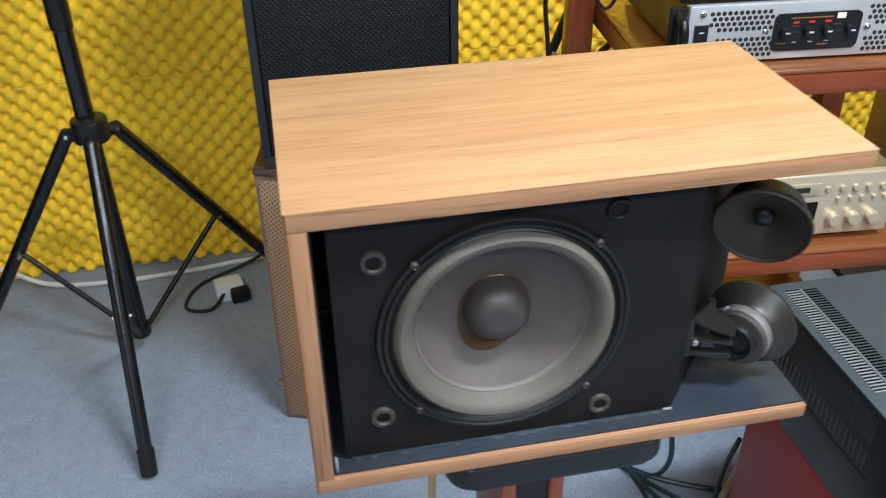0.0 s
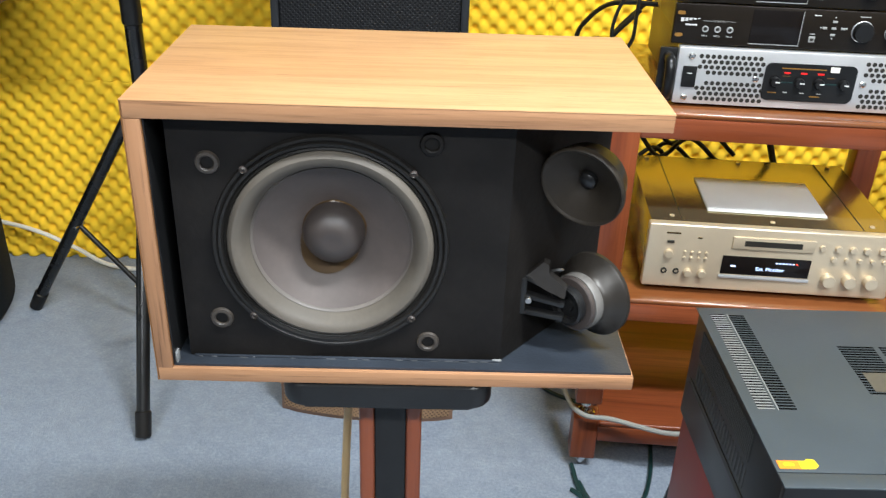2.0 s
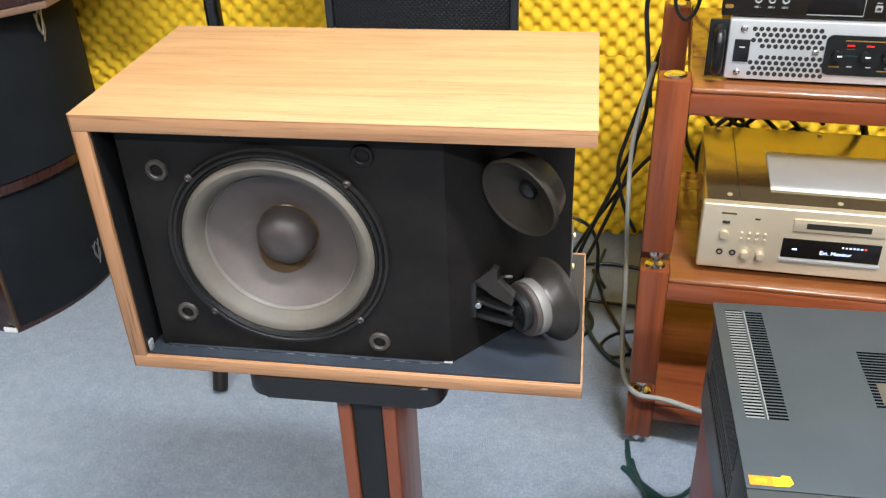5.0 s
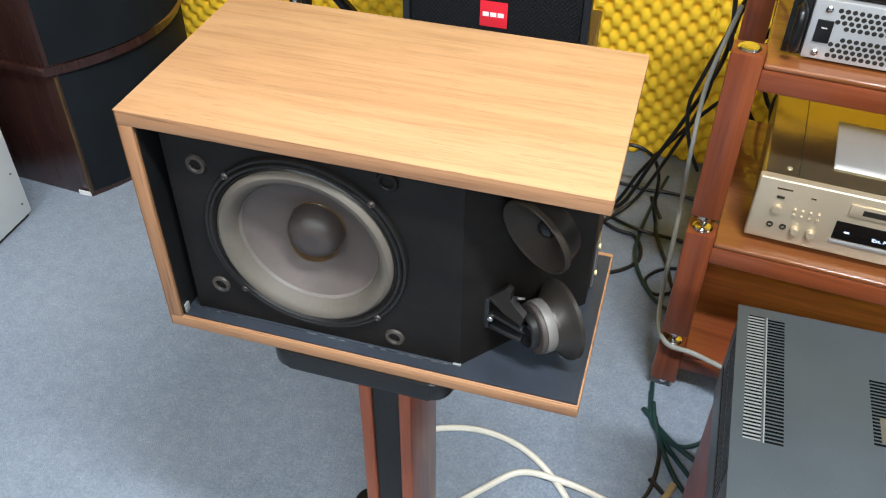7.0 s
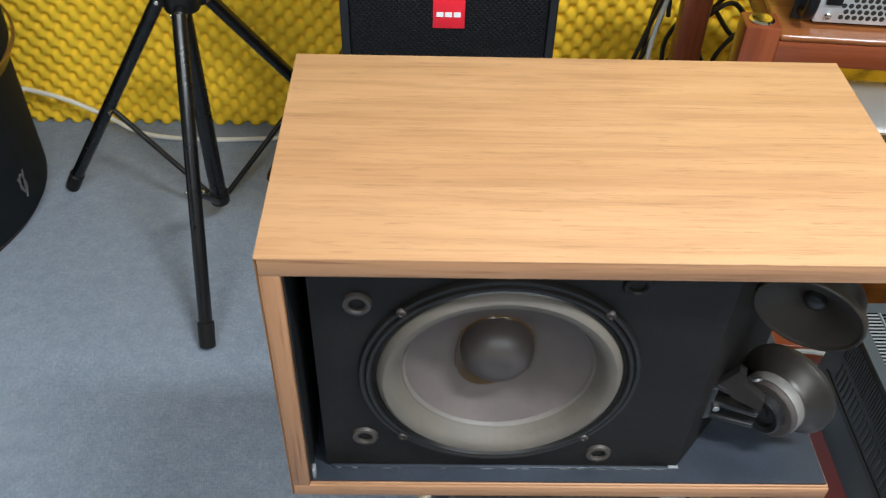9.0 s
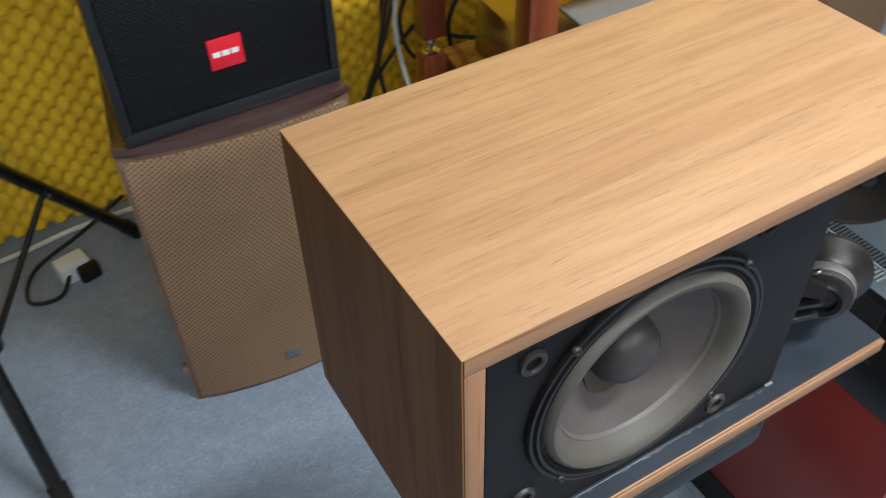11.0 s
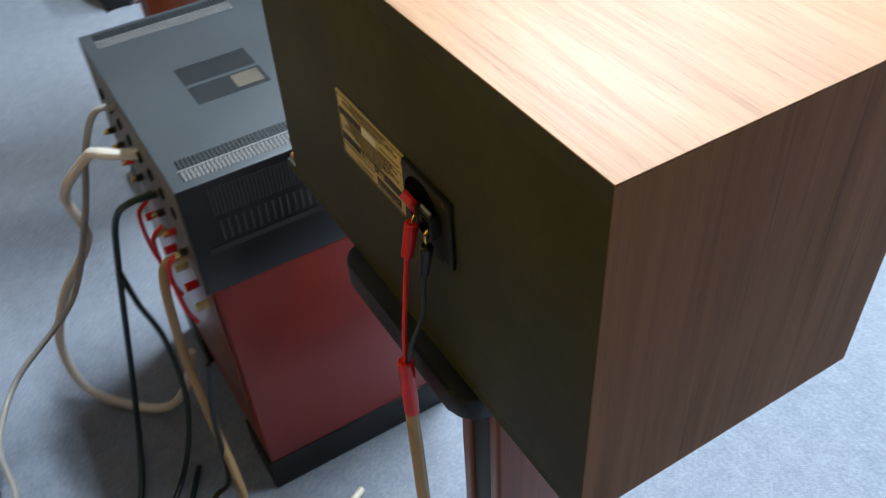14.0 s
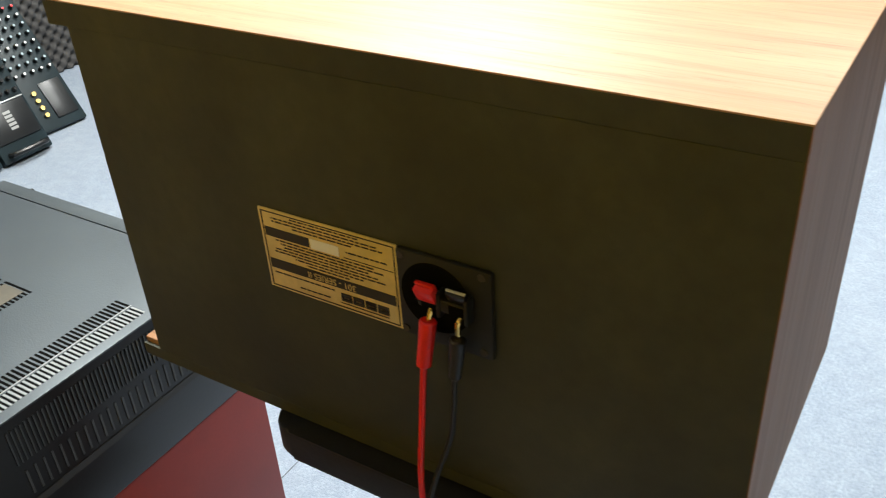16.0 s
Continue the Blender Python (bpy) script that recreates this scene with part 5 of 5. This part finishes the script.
cable("cable", [(0.08, 0.39, 0.006), (0.15, 0.452, 0.006), (0.24, 0.476, 0.006), (0.33, 0.456, 0.006), (0.41, 0.392, 0.006), (0.47, 0.30, 0.006), (0.52, 0.20, 0.006)], 0.006, M_CABLE_WHITE, "cream cable looped on the carpet behind the stand")
cable("cable", [(0.23, 0.30, 0.006), (0.275, 0.352, 0.006), (0.33, 0.405, 0.006), (0.40, 0.405, 0.013), (0.48, 0.395, 0.006), (0.575, 0.36, 0.006)], 0.006, M_CABLE_WHITE, "cream cable crossing the carpet under the speaker")
cable("cable", [(0.772, 0.316, 0.545), (0.790, 0.345, 0.545), (0.83, 0.362, 0.53), (0.875, 0.372, 0.50), (0.925, 0.416, 0.42), (0.93, 0.412, 0.33), (0.975, 0.475, 0.21), (0.976, 0.516, 0.11), (0.936, 0.508, 0.03), (0.872, 0.448, 0.008), (0.83, 0.401, 0.02), (0.811, 0.365, 0.07), (0.81, 0.340, 0.14)], 0.0075, M_CABLE_WHITE, "thick cream speaker cable looping from the mixer's back")
cable("cable", [(0.852, 0.316, 0.572), (0.865, 0.345, 0.565), (0.882, 0.372, 0.50), (0.884, 0.405, 0.40), (0.903, 0.470, 0.25), (0.896, 0.590, 0.150), (0.80, 0.640, 0.134), (0.703, 0.639, 0.130), (0.60, 0.662, 0.142), (0.548, 0.672, 0.143), (0.527, 0.73, 0.135), (0.524, 0.82, 0.137), (0.526, 0.898, 0.205), (0.528, 0.985, 0.245), (0.526, 1.045, 0.33), (0.530, 1.115, 0.46), (0.56, 1.13, 0.62)], 0.0048, M_CABLE_GREY, "grey cable running from the mixer round the rack post")
cable("cable", [(0.735, 0.316, 0.505), (0.745, 0.350, 0.50), (0.79, 0.372, 0.45), (0.812, 0.390, 0.36), (0.821, 0.435, 0.13), (0.77, 0.470, 0.02), (0.692, 0.498, 0.006), (0.599, 0.549, 0.006), (0.53, 0.62, 0.006)], 0.0048, M_CABLE_GREEN, "dark green cable hanging from the mixer to the carpet")
cable("cable", [(0.809, 0.393, 0.35), (0.785, 0.387, 0.30), (0.772, 0.372, 0.22), (0.740, 0.380, 0.10), (0.688, 0.432, 0.008), (0.599, 0.522, 0.006), (0.55, 0.60, 0.006), (0.54, 0.69, 0.006)], 0.0045, M_CABLE_GREEN, "dark green cable branching down to the carpet")
cable("cable", [(0.54, 0.665, 0.006), (0.552, 0.588, 0.006), (0.601, 0.548, 0.006), (0.65, 0.575, 0.006), (0.69, 0.66, 0.006), (0.72, 0.80, 0.006)], 0.0045, M_CABLE_GREEN, "dark green cable in front of the rack foot")
cable("cable", [(0.662, 0.316, 0.455), (0.667, 0.350, 0.44), (0.668, 0.362, 0.30), (0.637, 0.362, 0.18), (0.604, 0.360, 0.08), (0.592, 0.366, 0.015), (0.588, 0.41, 0.007), (0.604, 0.46, 0.007)], 0.0065, M_CABLE_TAN, "tan speaker cable hanging from the red terminals")
cable("cable", [(0.66, 1.13, 0.80), (0.60, 1.15, 0.72), (0.565, 1.165, 0.60), (0.55, 1.17, 0.47), (0.51, 1.18, 0.34), (0.45, 1.20, 0.17), (0.40, 1.22, 0.03), (0.33, 1.20, 0.006)], 0.005, M_CABLE_BLACK, "black cable hanging down behind the rack")
cable("cable", [(0.68, 1.12, 0.83), (0.615, 1.16, 0.74), (0.57, 1.175, 0.62), (0.545, 1.19, 0.50), (0.535, 1.20, 0.36), (0.49, 1.22, 0.20), (0.43, 1.22, 0.05), (0.36, 1.16, 0.006)], 0.0045, M_CABLE_BLACK, "black cable hanging down behind the rack")
cable("cable", [(0.60, 1.15, 0.70), (0.56, 1.16, 0.58), (0.52, 1.15, 0.45), (0.505, 1.15, 0.37), (0.525, 1.16, 0.27), (0.555, 1.17, 0.20)], 0.0045, M_CABLE_BLACK, "black cable bowing out behind the rack post")
cable("cable", [(0.60, 1.17, 0.42), (0.55, 1.19, 0.35), (0.49, 1.22, 0.24), (0.43, 1.24, 0.12), (0.38, 1.22, 0.02), (0.31, 1.16, 0.006)], 0.0045, M_CABLE_BLACK, "black cable slanting down to the carpet")
cable("cable", [(0.36, 1.25, 0.16), (0.40, 1.25, 0.185), (0.45, 1.25, 0.165), (0.475, 1.25, 0.11), (0.48, 1.25, 0.03), (0.50, 1.22, 0.006)], 0.0045, M_CABLE_BLACK, "black cable arching in front of the foam")
cable("cable", [(0.24, 1.26, 0.006), (0.386, 1.157, 0.006), (0.45, 1.133, 0.006), (0.467, 1.054, 0.006), (0.41, 0.992, 0.006), (0.34, 1.00, 0.006), (0.26, 1.05, 0.006)], 0.0048, M_CABLE_BLACK, "black cable curled on the carpet behind the rack")
cable("cable", [(0.50, 1.40, 0.006), (0.479, 1.30, 0.006), (0.457, 1.135, 0.012), (0.463, 1.032, 0.013), (0.505, 0.948, 0.006), (0.56, 0.90, 0.006), (0.66, 0.86, 0.006)], 0.0045, M_CABLE_GREEN, "dark green cable winding under the rack")
cable("cable", [(0.24, 1.28, 0.006), (0.373, 1.199, 0.006), (0.455, 1.146, 0.020), (0.549, 1.152, 0.006), (0.68, 1.14, 0.006)], 0.0045, M_CABLE_BLACK, "black cable lying on the carpet behind the rack")
cable("cable", [(0.47, 1.30, 0.006), (0.49, 1.205, 0.006), (0.497, 1.135, 0.022), (0.533, 1.05, 0.006), (0.56, 0.955, 0.015), (0.64, 0.88, 0.006)], 0.0045, M_CABLE_BLACK, "black cable running under the rack")
cable("cable", [(0.35, 1.343, 0.006), (0.447, 1.329, 0.006), (0.532, 1.331, 0.006), (0.66, 1.30, 0.006)], 0.0045, M_CABLE_BLACK, "black cable at the foot of the foam wall")
cable("cable", [(0.555, 0.60, 0.012), (0.566, 0.560, 0.008), (0.572, 0.499, 0.006), (0.556, 0.417, 0.006), (0.50, 0.36, 0.006)], 0.004, M_CABLE_BLACK, "thin black cable in front of the rack foot")
cable("cable", [(0.548, 0.64, 0.006), (0.559, 0.576, 0.013), (0.594, 0.493, 0.006), (0.634, 0.440, 0.006), (0.70, 0.40, 0.006)], 0.0045, M_CABLE_GREEN, "dark green cable in front of the rack foot")
cable("cable", [(0.60, 1.00, 0.006), (0.52, 0.95, 0.006), (0.49, 0.99, 0.006), (0.53, 1.04, 0.006), (0.62, 1.06, 0.006)], 0.004, M_CABLE_BLACK, "black cable looped under the rack")
cable("cable", [(0.66, 0.95, 0.875), (0.612, 0.955, 0.885), (0.582, 0.96, 0.845), (0.572, 0.96, 0.790), (0.590, 0.955, 0.762), (0.610, 0.955, 0.785), (0.614, 0.96, 0.845), (0.625, 0.97, 0.885), (0.66, 0.98, 0.895)], 0.0035, M_CABLE_BLACK, "black cable looped beside the processors")
cable("cable", [(0.66, 1.00, 0.84), (0.605, 1.02, 0.838), (0.575, 1.05, 0.825), (0.550, 1.09, 0.79), (0.535, 1.125, 0.74), (0.545, 1.13, 0.64), (0.56, 1.14, 0.52)], 0.0048, M_CABLE_BLACK, "thick black cable bending down behind the rack post")
cable("cable", [(0.555, 1.45, 1.45), (0.56, 1.44, 1.15), (0.545, 1.43, 0.95), (0.56, 1.40, 0.80)], 0.003, M_CABLE_BLACK, "thin black cable hanging down the foam wall")
cable("cable", [(0.58, 1.12, 0.52), (0.66, 1.10, 0.635), (0.74, 1.09, 0.672), (0.85, 1.09, 0.668), (0.93, 1.09, 0.61), (0.97, 1.07, 0.50)], 0.007, M_CABLE_BLACK, "thick braided cable behind the disc player")
cable("cable", [(-0.17, 1.30, 0.03), (-0.21, 1.25, 0.008), (-0.27, 1.27, 0.006), (-0.24, 1.36, 0.006), (-0.12, 1.40, 0.03), (-0.02, 1.38, 0.10)], 0.0045, M_CABLE_BLACK, "black mains cable running to the socket block")
for dx, dy, dz in ((0, 0, 0), (0.03, 0.03, 0.02), (-0.03, 0.05, -0.03), (0.06, 0.01, -0.05)):
    cable("cable", [(0.88 + dx, 1.115 + dy, 0.47 + dz), (0.80 + dx, 1.12 + dy, 0.535 + dz), (0.74 + dx, 1.125 + dy, 0.49 + dz), (0.67 + dx, 1.13 + dy, 0.555 + dz), (0.61 + dx, 1.14 + dy, 0.47 + dz), (0.64 + dx, 1.15 + dy, 0.36 + dz), (0.74 + dx, 1.15 + dy, 0.31 + dz)], 0.005, M_CABLE_BLACK, "black cable tangled behind the disc player")
sock = thing("socket_block", pose(-0.165, 1.305, 0, 0, 0, 12), "white socket block with a black plug on the carpet", "power socket")
part("block", box(-0.035, -0.02, 0, 0.03, 0.025, 0.045, 0.004), M_WHITE, sock)
part("plug", box(-0.005, -0.045, 0.004, 0.04, -0.0205, 0.040, 0.006), M_RUBBER, sock, "black plug")
cable("cable", [(0.62, 0.342, 0.30), (0.615, 0.36, 0.20), (0.62, 0.37, 0.05), (0.63, 0.40, 0.006), (0.56, 0.46, 0.006)], 0.004, M_CABLE_BLACK, "black cable hanging down the cabinet's back corner")
for k, x in enumerate((0.64, 0.70, 0.76)):
    cable("jumper_lead", [(x, 0.330, 0.483), (x + 0.004, 0.345, 0.46), (x - 0.004, 0.344, 0.40), (x, 0.334, 0.362)], 0.0030, M_RED, "red jumper lead on the rear terminals")

# ---- unseen ceiling lights, fixtures added round the lamps ----
for x, y, sx, sy, watts in LAMPS:
    c = thing("unseen_ceiling_light", pose(x, y, TOP), "white ceiling light out of view, added to light the room", "ceiling light", "ceiling lights")
    part("frame", box(-sx / 2 - 0.02, -sy / 2 - 0.02, -0.035, sx / 2 + 0.02, sy / 2 + 0.02, -0.0005, 0.003), M_WHITE_PAINT, c)
    part("diffuser", box(-sx / 2, -sy / 2, -0.040, sx / 2, sy / 2, -0.0352, 0.001), M_TUBE, c)

# ---- foam panels of the walls ----
yellow, yellow_high = foam_mesh("foam_panel", M_FOAM, n=130), foam_mesh("foam_panel", M_FOAM, n=60)
for i in range(-4, 4):
    for j in range(4):
        ob = new("foam_panel", yellow if j < 2 else yellow_high)
        ob.parent = wall_north
        ob.matrix_basis = pose(0.5 * i + 0.03, Y1 - 0.0005, 0.5 * j + 0.002)
dark, dark_high = foam_mesh("foam_panel", M_FOAM_DARK, n=90), foam_mesh("foam_panel", M_FOAM_DARK, n=40)
for i in range(9):
    for j in range(3):
        ob = new("foam_panel", dark if j < 1 else dark_high)
        ob.parent = wall_east
        ob.matrix_basis = pose(X1 - 0.0005, 1.48 - 0.5 * i, 0.5 * j + 0.002, 0, 0, -90)
